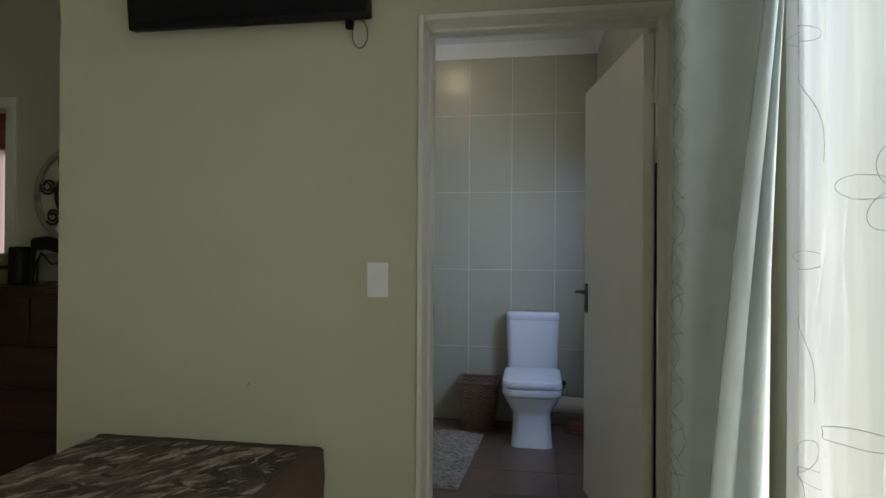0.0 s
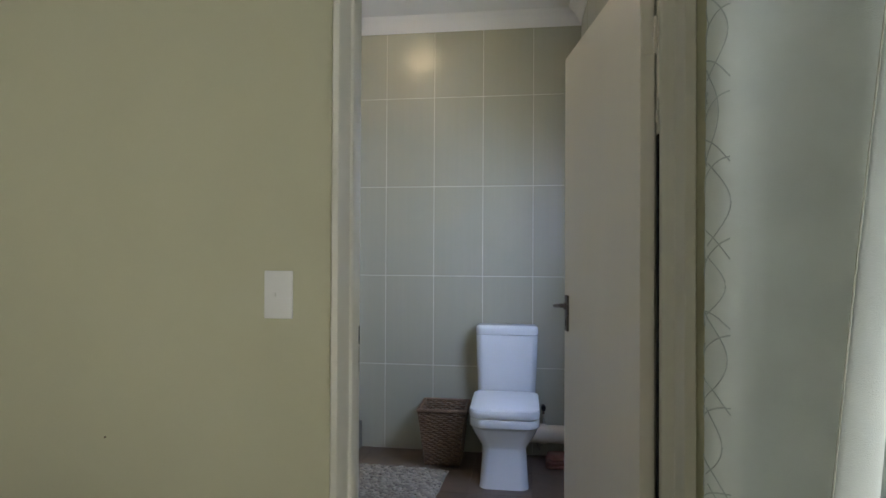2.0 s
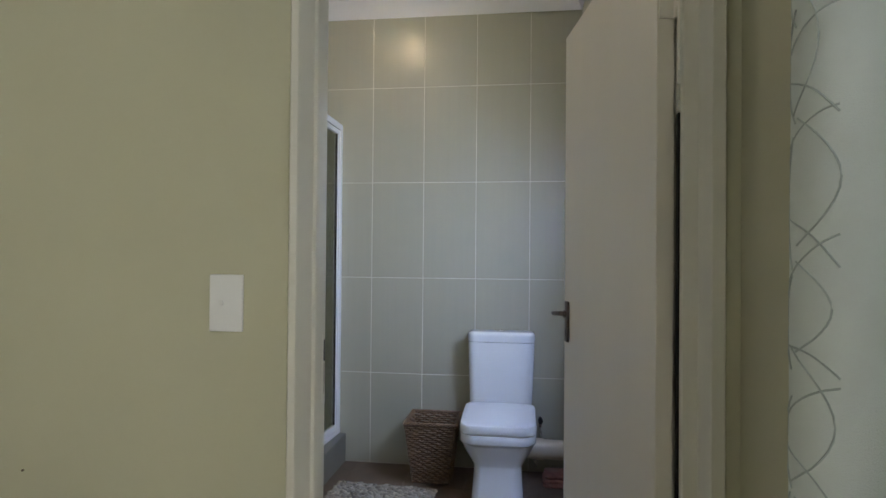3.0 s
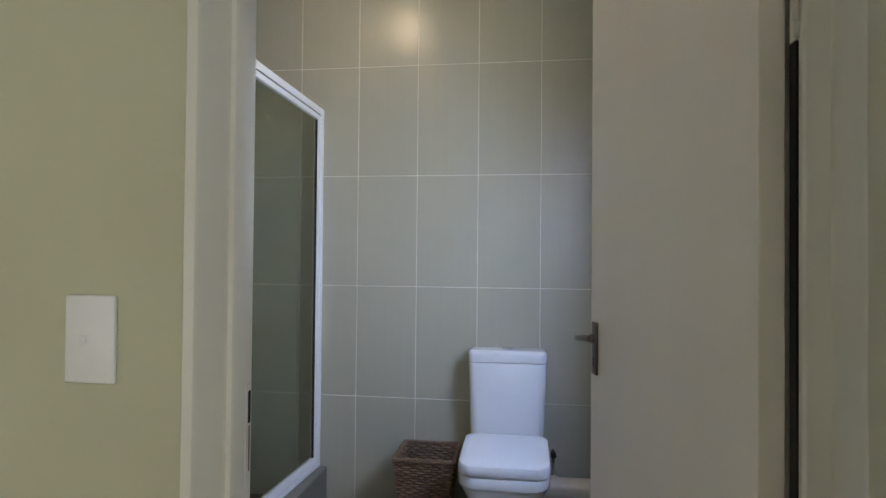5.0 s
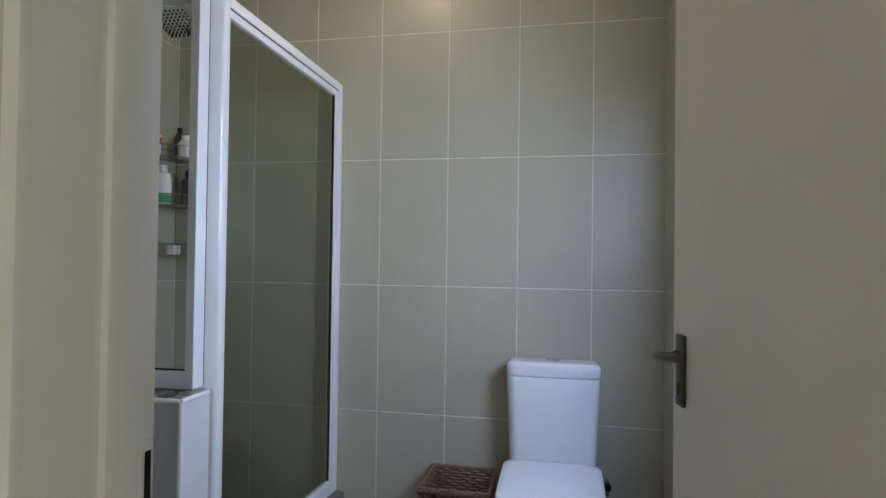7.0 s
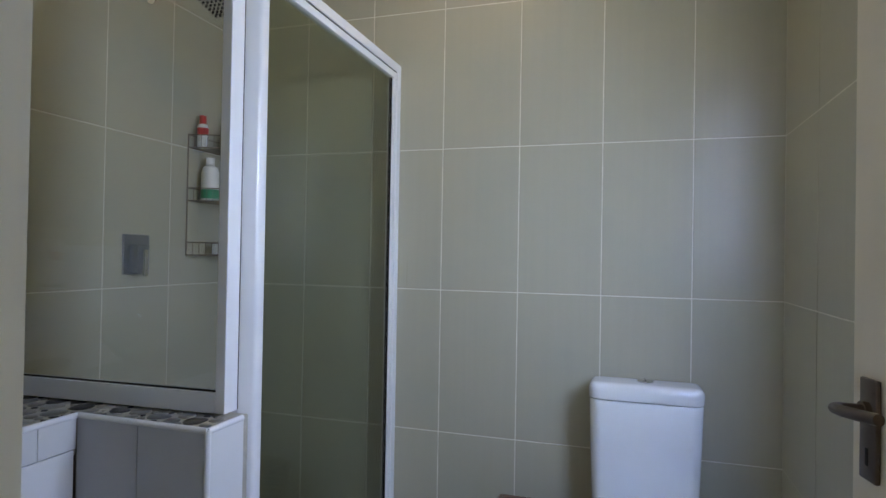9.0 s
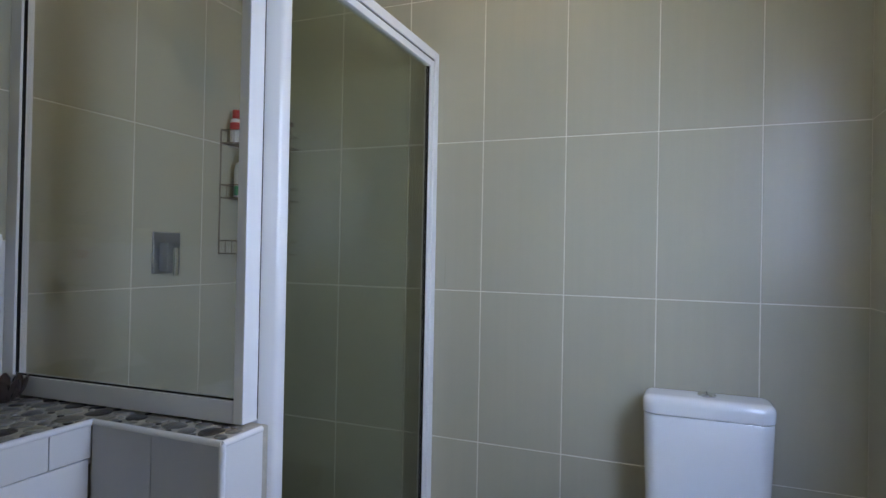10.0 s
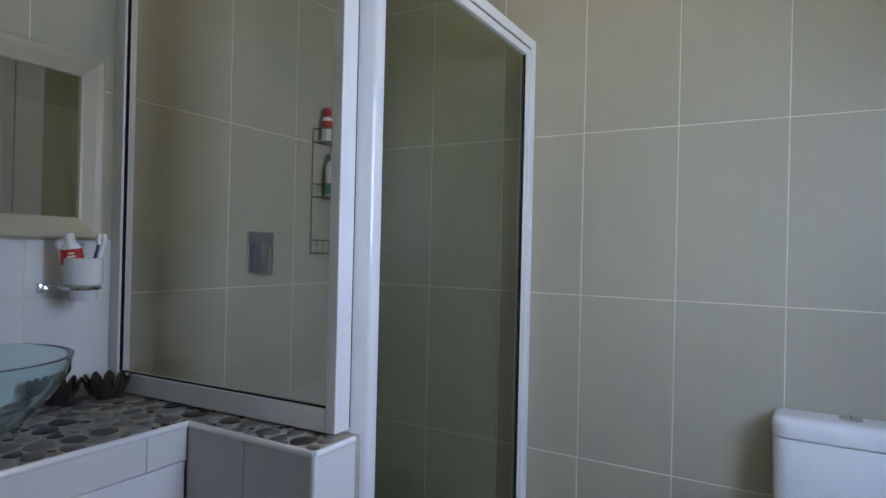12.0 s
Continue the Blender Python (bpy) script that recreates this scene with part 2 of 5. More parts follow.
def pebble_shades(m):
    """Each pebble takes one of a few stone shades."""
    n, l = m.node_tree.nodes, m.node_tree.links
    info = [q for q in n if q.type == "OBJECT_INFO"][0]
    ramp = n.new("ShaderNodeValToRGB")
    ramp.color_ramp.interpolation = "CONSTANT"
    for at, shade in ((0.0, (0.022, 0.020, 0.019)), (0.20, (0.045, 0.040, 0.036)), (0.33, (0.125, 0.120, 0.110)), (0.56, (0.18, 0.165, 0.14)), (0.76, (0.25, 0.235, 0.205))):
        e = ramp.color_ramp.elements[0] if at == 0 else ramp.color_ramp.elements.new(at)
        e.color = (*shade, 1)
    ramp.color_ramp.elements[-1].color = (0.075, 0.062, 0.052, 1)
    l.new(info.outputs["Random"], ramp.inputs["Fac"])
    mix = [q for q in n if q.type == "MIX"][0]
    l.new(ramp.outputs["Color"], mix.inputs[6])


pebble_shades(PEBBLE)
PEBBLE_GROUT = material("cream_pebble_grout", (0.40, 0.375, 0.325), 0.8, spread=0.12, scale=40, bump=0.3, bump_scale=150)


# ---- building helpers ----
BASE = {}


def thing(name, at, label, category, group="", kind=""):
    ob = new(name)
    ob.location = at
    ob.empty_display_size = 0.1
    BASE[ob.name] = Vector(at)
    return tagged(ob, label, category, group, kind)


def part(name, bm, mat, parent=None, label="", smooth=False):
    """Links a bmesh in world coordinates as one mesh under a thing, a part or a piece of the setting."""
    off = BASE[parent.name] if parent else Vector((0, 0, 0))
    if off.length:
        bmesh.ops.translate(bm, verts=bm.verts, vec=-off)
    bmesh.ops.recalc_face_normals(bm, faces=bm.faces)
    me = bpy.data.meshes.new(name)
    bm.to_mesh(me)
    bm.free()
    me.materials.append(mat)
    if smooth:
        me.shade_smooth()
        me.set_sharp_from_angle(angle=radians(38))
    ob = new(name, me)
    if parent:
        ob.parent = parent
    BASE[ob.name] = off
    if label:
        ob["label"] = label
    return ob


def setting(name, bm, mat, label, category, smooth=False):
    return tagged(part(name, bm, mat, None, "", smooth), label, category, "", "structure")


def box(bm, x0, x1, y0, y1, z0, z1, bevel=0.0, segments=2):
    r = bmesh.ops.create_cube(bm, size=1.0, matrix=Matrix.LocRotScale(((x0 + x1) / 2, (y0 + y1) / 2, (z0 + z1) / 2), None, (x1 - x0, y1 - y0, z1 - z0)))
    if bevel:
        edges = {e for v in r["verts"] for e in v.link_edges}
        bmesh.ops.bevel(bm, geom=list(edges), offset=bevel, segments=segments, affect="EDGES", profile=0.5)
    return bm


def boxed(*a, **k):
    return box(bmesh.new(), *a, **k)


def rod(bm, a, b, r, sides=12, r2=None):
    a, b = Vector(a), Vector(b)
    d = b - a
    m = Matrix.Translation((a + b) / 2) @ d.to_track_quat("Z", "Y").to_matrix().to_4x4()
    bmesh.ops.create_cone(bm, cap_ends=True, segments=sides, radius1=r, radius2=r if r2 is None else r2, depth=d.length, matrix=m)
    return bm


def rodded(a, b, r, sides=12, r2=None):
    return rod(bmesh.new(), a, b, r, sides, r2)


def loft(bm, rings, cap_low=True, cap_high=True):
    """Skins rings of equal length."""
    rows = [[bm.verts.new(p) for p in ring] for ring in rings]
    n = len(rows[0])
    for lo, hi in zip(rows, rows[1:]):
        for i in range(n):
            bm.faces.new((lo[i], lo[(i + 1) % n], hi[(i + 1) % n], hi[i]))
    if cap_low:
        bm.faces.new(list(reversed(rows[0])))
    if cap_high:
        bm.faces.new(rows[-1])
    return bm


def round_rect(cx, cy, w, d, z, r, steps=6, bulge=0.0):
    """Outline of a rounded rectangle; bulge bows its front (low y) outwards."""
    pts = []
    for k, (sx, sy) in enumerate(((1, 1), (-1, 1), (-1, -1), (1, -1))):
        for i in range(steps + 1):
            a = radians(90 * k + 90 * i / steps)
            x, y = sx * (w / 2 - r) + r * math.cos(a), sy * (d / 2 - r) + r * math.sin(a)
            if y < 0:
                y -= bulge * (1 - (2 * x / w) ** 2) * min(1.0, -2 * y / d)
            pts.append((cx + x, cy + y, z))
    return pts


def lathe(bm, profile, cx, cy, steps=32):
    return loft(bm, [[(cx + r * math.cos(2 * math.pi * i / steps), cy + r * math.sin(2 * math.pi * i / steps), z) for i in range(steps)] for r, z in profile])


def tube(points, r, sides=6, closed=False):
    """Tube mesh along a line of points."""
    bm = bmesh.new()
    pts = [Vector(p) for p in points]
    n, rings = len(pts), []
    for i, p in enumerate(pts):
        a = pts[i - 1] if i or closed else p
        b = pts[(i + 1) % n] if i + 1 < n or closed else p
        q = (b - a).to_track_quat("Z", "Y").to_matrix() if (b - a).length > 1e-9 else Matrix.Identity(3)
        rings.append([bm.verts.new(p + q @ Vector((r * math.cos(2 * math.pi * k / sides), r * math.sin(2 * math.pi * k / sides), 0))) for k in range(sides)])
    last = n if closed else n - 1
    for i in range(last):
        lo, hi = rings[i], rings[(i + 1) % n]
        for k in range(sides):
            bm.faces.new((lo[k], lo[(k + 1) % sides], hi[(k + 1) % sides], hi[k]))
    if not closed:
        bm.faces.new(list(reversed(rings[0])))
        bm.faces.new(rings[-1])
    return bm


def merge(bm, other):
    me = bpy.data.meshes.new("merge")
    other.to_mesh(me)
    other.free()
    bm.from_mesh(me)
    bpy.data.meshes.remove(me)
    return bm


def prism(profile, axis, lo, hi):
    """Extrudes a closed outline (two coordinates) along an axis."""
    def at(p, s):
        return {"x": (s, p[0], p[1]), "y": (p[0], s, p[1]), "z": (p[0], p[1], s)}[axis]
    return loft(bmesh.new(), [[at(p, lo) for p in profile], [at(p, hi) for p in profile]])


# ---- structure: floors, walls, ceilings ----
floor_bed = setting("floor_bedroom", boxed(BED_LEFT - 1.2, 1.40, BED_BEHIND - 0.2, BATH_FRONT - 0.06, -0.12, -0.002), BED_FLOOR, "pale beige tiled bedroom floor", "floor")
setting("floor_far_rooms", boxed(BED_LEFT - 1.2, CORNER, BATH_FRONT - 0.06, 4.40, -0.12, -0.002), FLOOR_TILE, "brown slate-look floor of the passage and far room", "floor")
floor_bath = setting("floor_bathroom", boxed(CORNER, 1.06, BATH_FRONT - 0.06, 4.03, -0.12, -0.004), FLOOR_GROUT, "brown slate bathroom floor with dark joints", "floor")
setting("ceiling_bathroom", boxed(CORNER, 1.06, BATH_FRONT, 4.03, CEIL, CEIL + 0.1), CEILING_PAINT, "white painted bathroom ceiling", "ceiling")
setting("ceiling_bedroom", boxed(BED_LEFT - 1.2, 1.40, BED_BEHIND - 0.2, BATH_FRONT, CEIL, CEIL + 0.1), CEILING_PAINT, "white painted bedroom ceiling", "ceiling")
setting("ceiling_far_rooms", boxed(BED_LEFT - 1.2, CORNER, BATH_FRONT, 4.40, CEIL, CEIL + 0.1), CEILING_PAINT, "white painted passage ceiling", "ceiling")

OPEN_L, OPEN_R, OPEN_TOP = 0.066, 0.984, 2.090
bm = bmesh.new()
box(bm, CORNER, OPEN_L, DOOR_WALL, BATH_FRONT, -0.1, CEIL)
box(bm, OPEN_R, 1.40, DOOR_WALL, BATH_FRONT, -0.1, CEIL)
box(bm, OPEN_L, OPEN_R, DOOR_WALL, BATH_FRONT, OPEN_TOP, CEIL)
setting("wall_door", bm, GREEN_WALL, "sage green painted bedroom wall with the bathroom doorway", "wall")
WIN = (-2.30, 0.80, 0.06, 2.36)     # bedroom window: y from, y to, z from, z to
bm = bmesh.new()
box(bm, BED_RIGHT, 1.25, BED_BEHIND - 0.2, WIN[0], -0.1, CEIL)
box(bm, BED_RIGHT, 1.25, WIN[1], DOOR_WALL, -0.1, CEIL)
box(bm, BED_RIGHT, 1.25, WIN[0], WIN[1], -0.1, WIN[2])
box(bm, BED_RIGHT, 1.25, WIN[0], WIN[1], WIN[3], CEIL)
setting("wall_window", bm, GREEN_WALL, "sage green painted bedroom wall with a large window", "wall")
# closes the room unseen; white here only to reflect light onto the door wall
setting("wall_behind", boxed(BED_LEFT - 1.2, 1.40, BED_BEHIND - 0.2, BED_BEHIND, -0.1, CEIL), WHITE_WALL, "plain unseen bedroom wall, white to bounce light", "wall")
# unseen wall added across from the window to steer the bounced light
setting("wall_bedroom_left", boxed(-2.95, -2.80, BED_BEHIND, 1.30, -0.1, CEIL), GREEN_WALL, "plain sage green wall across from the window, unseen, added to shape bounced light", "wall")
setting("wall_far_left", boxed(BED_LEFT - 1.2, BED_LEFT - 1.05, BED_BEHIND - 0.2, 4.40, -0.1, CEIL), GREEN_WALL, "plain sage green wall", "wall")
FAR = (-3.42, -2.585, 2.06)          # far doorway: x from, x to, height
bm = bmesh.new()
box(bm, BED_LEFT - 1.05, FAR[0], NOOK_BACK, NOOK_BACK + 0.12, -0.1, CEIL)
box(bm, FAR[1], CORNER, NOOK_BACK, NOOK_BACK + 0.12, -0.1, CEIL)
box(bm, FAR[0], FAR[1], NOOK_BACK, NOOK_BACK + 0.12, FAR[2], CEIL)
setting("wall_passage", bm, GREEN_WALL, "sage green passage wall with a white-framed doorway", "wall")
bm = bmesh.new()
box(bm, -5.65, -5.05, 4.22, 4.40, -0.1, CEIL)
box(bm, -4.05, CORNER, 4.22, 4.40, -0.1, CEIL)
box(bm, -5.05, -4.05, 4.22, 4.40, -0.1, 0.85)
box(bm, -5.05, -4.05, 4.22, 4.40, 2.10, CEIL)
setting("wall_far_room", bm, WHITE_WALL, "white wall of the far room with a window", "wall")

setting("backdrop_garden", boxed(7.0, 7.05, -12.0, 16.0, -0.5, 7.0), distance_glow("garden_and_sky"), "garden and pale sky outside the windows", "backdrop")
setting("ground", boxed(1.40, 7.0, -12.0, 16.0, -0.30, -0.25), material("sunlit_lawn", (0.07, 0.10, 0.035), 0.9, spread=0.3, scale=6, stain=0.4, stain_colour=(0.12, 0.12, 0.05)), "short green lawn outside the windows", "ground")

# tiled bathroom walls: a bed of grout, and each tile proud of it
BWIN = (2.42, 3.10, 1.13, 2.02)     # bathroom window: y from, y to, z from, z to
wall_back = setting("wall_bathroom_back", boxed(CORNER, 1.06, BATH_BACK - 0.0018, 4.03, -0.1, CEIL), GROUT, "grey-beige tiled bathroom back wall with pale joints", "wall")
wall_left = setting("wall_bathroom_left", boxed(CORNER, BATH_LEFT + 0.0018, BATH_FRONT, BATH_BACK - 0.0018, -0.1, CEIL), GROUT, "grey-beige tiled bathroom side wall with pale joints", "wall")
bm = bmesh.new()
R0 = BATH_RIGHT - 0.0018
box(bm, R0, 1.06, BATH_FRONT, BWIN[0], -0.1, CEIL)
box(bm, R0, 1.06, BWIN[1], BATH_BACK - 0.0018, -0.1, CEIL)
box(bm, R0, 1.06, BWIN[0], BWIN[1], -0.1, BWIN[2])
box(bm, R0, 1.06, BWIN[0], BWIN[1], BWIN[3], CEIL)
wall_right = setting("wall_bathroom_right", bm, GROUT, "grey-beige tiled bathroom wall with a small window", "wall")


def cornice(name, profile, axis, lo, hi):
    setting(name, prism(profile, axis, lo, hi), CEILING_PAINT, "white coved ceiling cornice", "cornice", True)


COVE = [(0, 0), (0.012, 0.0), (0.016, 0.012), (0.030, 0.040), (0.052, 0.066), (0.078, 0.075), (0.085, 0.085), (0, 0.085)]
cornice("cornice_back", [(BATH_BACK + 0.003 - a, CORNICE + b) for a, b in COVE], "x", BATH_LEFT + 0.004, BATH_RIGHT - 0.004)
cornice("cornice_left", [(BATH_LEFT - 0.003 + a, CORNICE + b) for a, b in COVE], "y", BATH_FRONT + 0.004, BATH_BACK)
cornice("cornice_right", [(BATH_RIGHT + 0.003 - a, CORNICE + b) for a, b in COVE], "y", BATH_FRONT + 0.004, BATH_BACK)


# ---- bathroom door frame, door leaf ----
door_frame = thing("door_frame", (0.525, 1.80, 0.0), "grey-white painted steel door frame round the bathroom doorway", "door frame", kind="structure")
SECTION = [(0.000, 1.738), (0.000, 1.724), (0.003, 1.720), (0.019, 1.720), (0.023, 1.725), (0.024, 1.798), (0.028, 1.803), (0.036, 1.803), (0.040, 1.808), (0.041, 1.862),
           (0.028, 1.868), (0.006, 1.868), (0.006, 1.866), (0.013, 1.866), (0.013, 1.738)]
SECTION_R = [(0.000, 1.738), (0.000, 1.724), (0.003, 1.720), (0.028, 1.720), (0.032, 1.725), (0.033, 1.786), (0.037, 1.791), (0.0675, 1.791), (0.0715, 1.796), (0.0715, 1.815),
             (0.020, 1.812), (0.020, 1.868), (0.006, 1.868), (0.006, 1.866), (0.013, 1.866), (0.013, 1.738)]
part("jamb", prism([(0.054 + a, b) for a, b in SECTION], "z", -0.002, 2.104), FRAME_PAINT, door_frame, smooth=True)
part("jamb", prism([(0.997 - a, b) for a, b in SECTION_R], "z", -0.002, 2.104), FRAME_PAINT, door_frame, smooth=True)
part("head", prism([(b, 2.104 - a) for a, b in SECTION], "x", 0.0795, 0.963), FRAME_PAINT, door_frame, smooth=True)
part("strike_plate", boxed(0.0935, 0.0962, 1.842, 1.861, 0.86, 1.03, 0.001), FRAME_PAINT, door_frame, "painted-over strike plate")
part("strike_slot", boxed(0.0955, 0.0968, 1.848, 1.857, 0.965, 1.018, 0.0005), SEAL, door_frame, "dark latch slot")
part("strike_slot", boxed(0.0955, 0.0968, 1.851, 1.855, 0.885, 0.960, 0.0005), BRONZE, door_frame, "worn bolt slot")

part("draught_seal", boxed(0.9220, 0.9280, 1.806, 1.828, 0.006, 1.550), SEAL, door_frame, "black rubber draught strip")

HINGE = Vector((0.921, 1.832, 0.0))
SWING = 99.9                        # the leaf's direction in the plan, degrees from +x
leaf = thing("door", HINGE, "cream painted flush door standing open on a dark metal handle", "door", kind="structure")
LEAF_W, LEAF_T, LEAF_H = 0.850, 0.041, 2.035


def on_leaf(bm):
    """From the leaf's own frame (x along it, y through it) to the world."""
    bmesh.ops.transform(bm, matrix=Matrix.Translation(HINGE) @ Matrix.Rotation(radians(SWING), 4, "Z"), verts=bm.verts)
    return bm


part("leaf", on_leaf(boxed(0.004, LEAF_W, 0.0, LEAF_T, 0.012, LEAF_H, 0.002)), DOOR_PAINT, leaf)
hx = LEAF_W - 0.052
for side in (1, -1):
    f = LEAF_T if side > 0 else 0.0
    bm = bmesh.new()
    box(bm, hx - 0.021, hx + 0.021, min(f, f + side * 0.008), max(f, f + side * 0.008), 0.922, 1.067, 0.003)
    plate = part("lock_plate", on_leaf(bm), BRONZE, leaf, "worn dark metal backplate", True)
    part("keyhole", on_leaf(boxed(hx - 0.003, hx + 0.003, min(f + side * 0.006, f + side * 0.009), max(f + side * 0.006, f + side * 0.009), 0.944, 0.968)), SEAL, plate)
    path = [(hx, f + side * 0.006, 1.022), (hx, f + side * 0.044, 1.024), (hx - 0.008, f + side * 0.055, 1.025), (hx - 0.035, f + side * 0.057, 1.027), (hx - 0.075, f + side * 0.054, 1.031), (hx - 0.105, f + side * 0.050, 1.034)]
    bm = tube(path, 0.0080, 10)
    rod(bm, (hx, f + side * 0.006, 1.022), (hx, f + side * 0.016, 1.022), 0.013, 16)
    part("lever", on_leaf(bm), BRONZE, leaf, "worn dark metal lever handle", True)
for z in (0.25, 1.82):
    bm = boxed(-0.001, 0.003, 0.004, LEAF_T - 0.004, z - 0.05, z + 0.05)
    rod(bm, (-0.004, 0.0, z - 0.05), (-0.004, 0.0, z + 0.05), 0.006, 10)
    part("hinge", on_leaf(bm), DOOR_PAINT, leaf, "painted-over steel hinge")
part("draught_strip", boxed(0.9220, 0.9280, 1.809, 1.826, 1.552, 2.03), DOOR_PAINT, door_frame, "painted-over draught strip")

for a, b, dx in ((1.553, 1.577, 0.0), (1.578, 1.612, -0.003), (1.613, 1.645, 0.001)):
    part("hinge_knuckle", boxed(0.9190 + dx, 0.9275 + dx, 1.803, 1.809, a, b, 0.0012), FRAME_PAINT, door_frame, "painted-over hinge knuckle")

# ---- bedroom: switch, nail, television ----
nail = thing("wall_nail", (-0.62, DOOR_WALL, 0.697), "small dark nail head in the green wall", "nail")
part("head", rodded((-0.62, DOOR_WALL - 0.004, 0.697), (-0.62, DOOR_WALL - 0.0002, 0.697), 0.0028, 10), BRONZE, nail)
switch = thing("light_switch", (-0.098, DOOR_WALL, 1.048), "white plastic light switch plate on the green wall", "light switch")
part("plate", boxed(-0.139, -0.057, DOOR_WALL - 0.009, DOOR_WALL - 0.0005, 1.048, 1.180, 0.003), SWITCH_PLASTIC, switch, smooth=True)
part("toggle", boxed(-0.114, -0.103, DOOR_WALL - 0.014, DOOR_WALL - 0.008, 1.108, 1.120, 0.002), SWITCH_PLASTIC, switch)

tv = thing("television", (-0.60, DOOR_WALL, 2.09), "black flat television mounted high on the green wall", "television")
TILT_TV = Matrix.Translation((-0.608, 1.66, 2.085)) @ Matrix.Rotation(radians(7), 4, "X")


def on_tv(bm):
    bmesh.ops.transform(bm, matrix=TILT_TV, verts=bm.verts)
    return bm


part("casing", on_tv(boxed(-0.49, 0.49, 0.0, 0.045, 0.0, 0.58, 0.006)), BLACK, tv, smooth=True)
part("screen", on_tv(boxed(-0.478, 0.478, -0.0015, 0.001, 0.022, 0.568)), SCREEN, tv)
part("logo_bar", on_tv(boxed(-0.035, 0.035, -0.004, 0.006, -0.008, 0.004, 0.002)), BLACK, tv)
part("bracket", boxed(-0.75, -0.45, 1.70, DOOR_WALL - 0.001, 2.20, 2.50, 0.004), BLACK, tv)
LOOP = [(-0.196, 1.728, 2.12), (-0.198, 1.726, 2.085)] + [(-0.172 + 0.030 * math.cos(radians(q)), 1.724, 2.045 + 0.052 * math.sin(radians(q))) for q in range(150, 431, 10)] + [(-0.178, 1.73, 2.12)]
part("cable", tube(LOOP, 0.0016), BLACK, tv, "thin hanging black cable", True)
part("plug", boxed(-0.225, -0.198, 1.705, 1.730, 2.065, 2.10, 0.004), BLACK, tv)

# ---- bathroom window ----
win = thing("window_bathroom", (0.98, 2.88, BWIN[2]), "white-framed bathroom window", "window", kind="structure")
bm = bmesh.new()
y0, y1, z0, z1 = BWIN
for a in ((y0, y0 + 0.045, z0, z1), (y1 - 0.045, y1, z0, z1), (y0 + 0.045, y1 - 0.045, z0, z0 + 0.045), (y0 + 0.045, y1 - 0.045, z1 - 0.045, z1)):
    box(bm, 0.925, 0.965, *a)
part("window_frame", bm, ALU, win)
part("pane", boxed(0.942, 0.946, y0 + 0.04, y1 - 0.04, z0 + 0.04, z1 - 0.04), GLASS_CLEAR, win).visible_shadow = False

# ---- unseen ceiling lamp, added to put a soft warm shine on the tiles ----
lamp = thing("ceiling_lamp", (-0.21, 3.17, CEIL), "small round ceiling lamp with a lit opal shade, unseen, added for the shine on the tiles", "lamp")
part("base", lathe(bmesh.new(), [(0.085, CEIL - 0.001), (0.085, CEIL - 0.018), (0.070, CEIL - 0.022)], -0.21, 3.17), ALU, lamp, smooth=True)
part("shade", lathe(bmesh.new(), [(0.075, CEIL - 0.023), (0.082, CEIL - 0.035), (0.070, CEIL - 0.055), (0.040, CEIL - 0.066), (0.004, CEIL - 0.069)], -0.21, 3.17),
     glow("warm_lamp_glow", (1.0, 0.80, 0.50), LAMP), lamp, "glowing opal glass shade", True)

# ---- toilet ----
toilet = thing("toilet", (0.465, 3.60, 0.0), "white ceramic close-coupled toilet with its lid closed", "toilet")
TX = 0.465
rings = []
for z, w, front, rear, r in ((0.000, 0.262, 3.285, 3.80, 0.040), (0.020, 0.256, 3.292, 3.80, 0.040), (0.120, 0.242, 3.312, 3.80, 0.040), (0.196, 0.234, 3.322, 3.80, 0.040), (0.206, 0.240, 3.322, 3.80, 0.042),
                             (0.235, 0.280, 3.318, 3.81, 0.055), (0.272, 0.328, 3.308, 3.82, 0.065), (0.300, 0.352, 3.302, 3.84, 0.068), (0.309, 0.358, 3.300, 3.84, 0.070), (0.3135, 0.371, 3.294, 3.84, 0.070), (0.318, 0.374, 3.292, 3.84, 0.070), (0.350, 0.375, 3.296, 3.84, 0.074), (0.357, 0.370, 3.299, 3.84, 0.073)):
    rings.append(round_rect(TX, (front + rear) / 2 + 0.012, w, rear - front - 0.024, z, r, 6, 0.024))
part("bowl", loft(bmesh.new(), rings), CERAMIC, toilet, smooth=True)


def slab(z_sizes, w, front, rear, bulge):
    return loft(bmesh.new(), [round_rect(TX, (front + rear) / 2 + bulge / 2, w - 2 * s, rear - front - bulge - 2 * s, z, 0.055, 6, bulge) for z, s in z_sizes])


part("seat", slab(((0.3572, 0.012), (0.3612, 0.012)), 0.378, 3.292, 3.70, 0.030), CERAMIC, toilet, smooth=True)
LID = slab(((0.3613, 0.016), (0.3618, 0.002), (0.365, 0.0), (0.392, 0.0), (0.402, 0.004), (0.407, 0.014), (0.409, 0.030)), 0.378, 3.292, 3.70, 0.030)
for v in LID.verts:                   # the lid rises towards the cistern
    if v.co.z > 0.38:
        v.co.z += 0.062 * (v.co.y - 3.292)
part("lid", LID, CERAMIC, toilet, smooth=True)
for dx in (-0.075, 0.075):
    part("hinge", rodded((TX + dx - 0.012, 3.700, 0.392), (TX + dx + 0.012, 3.700, 0.392), 0.011, 12), CHROME, toilet, "chrome seat hinge", True)
rings = []
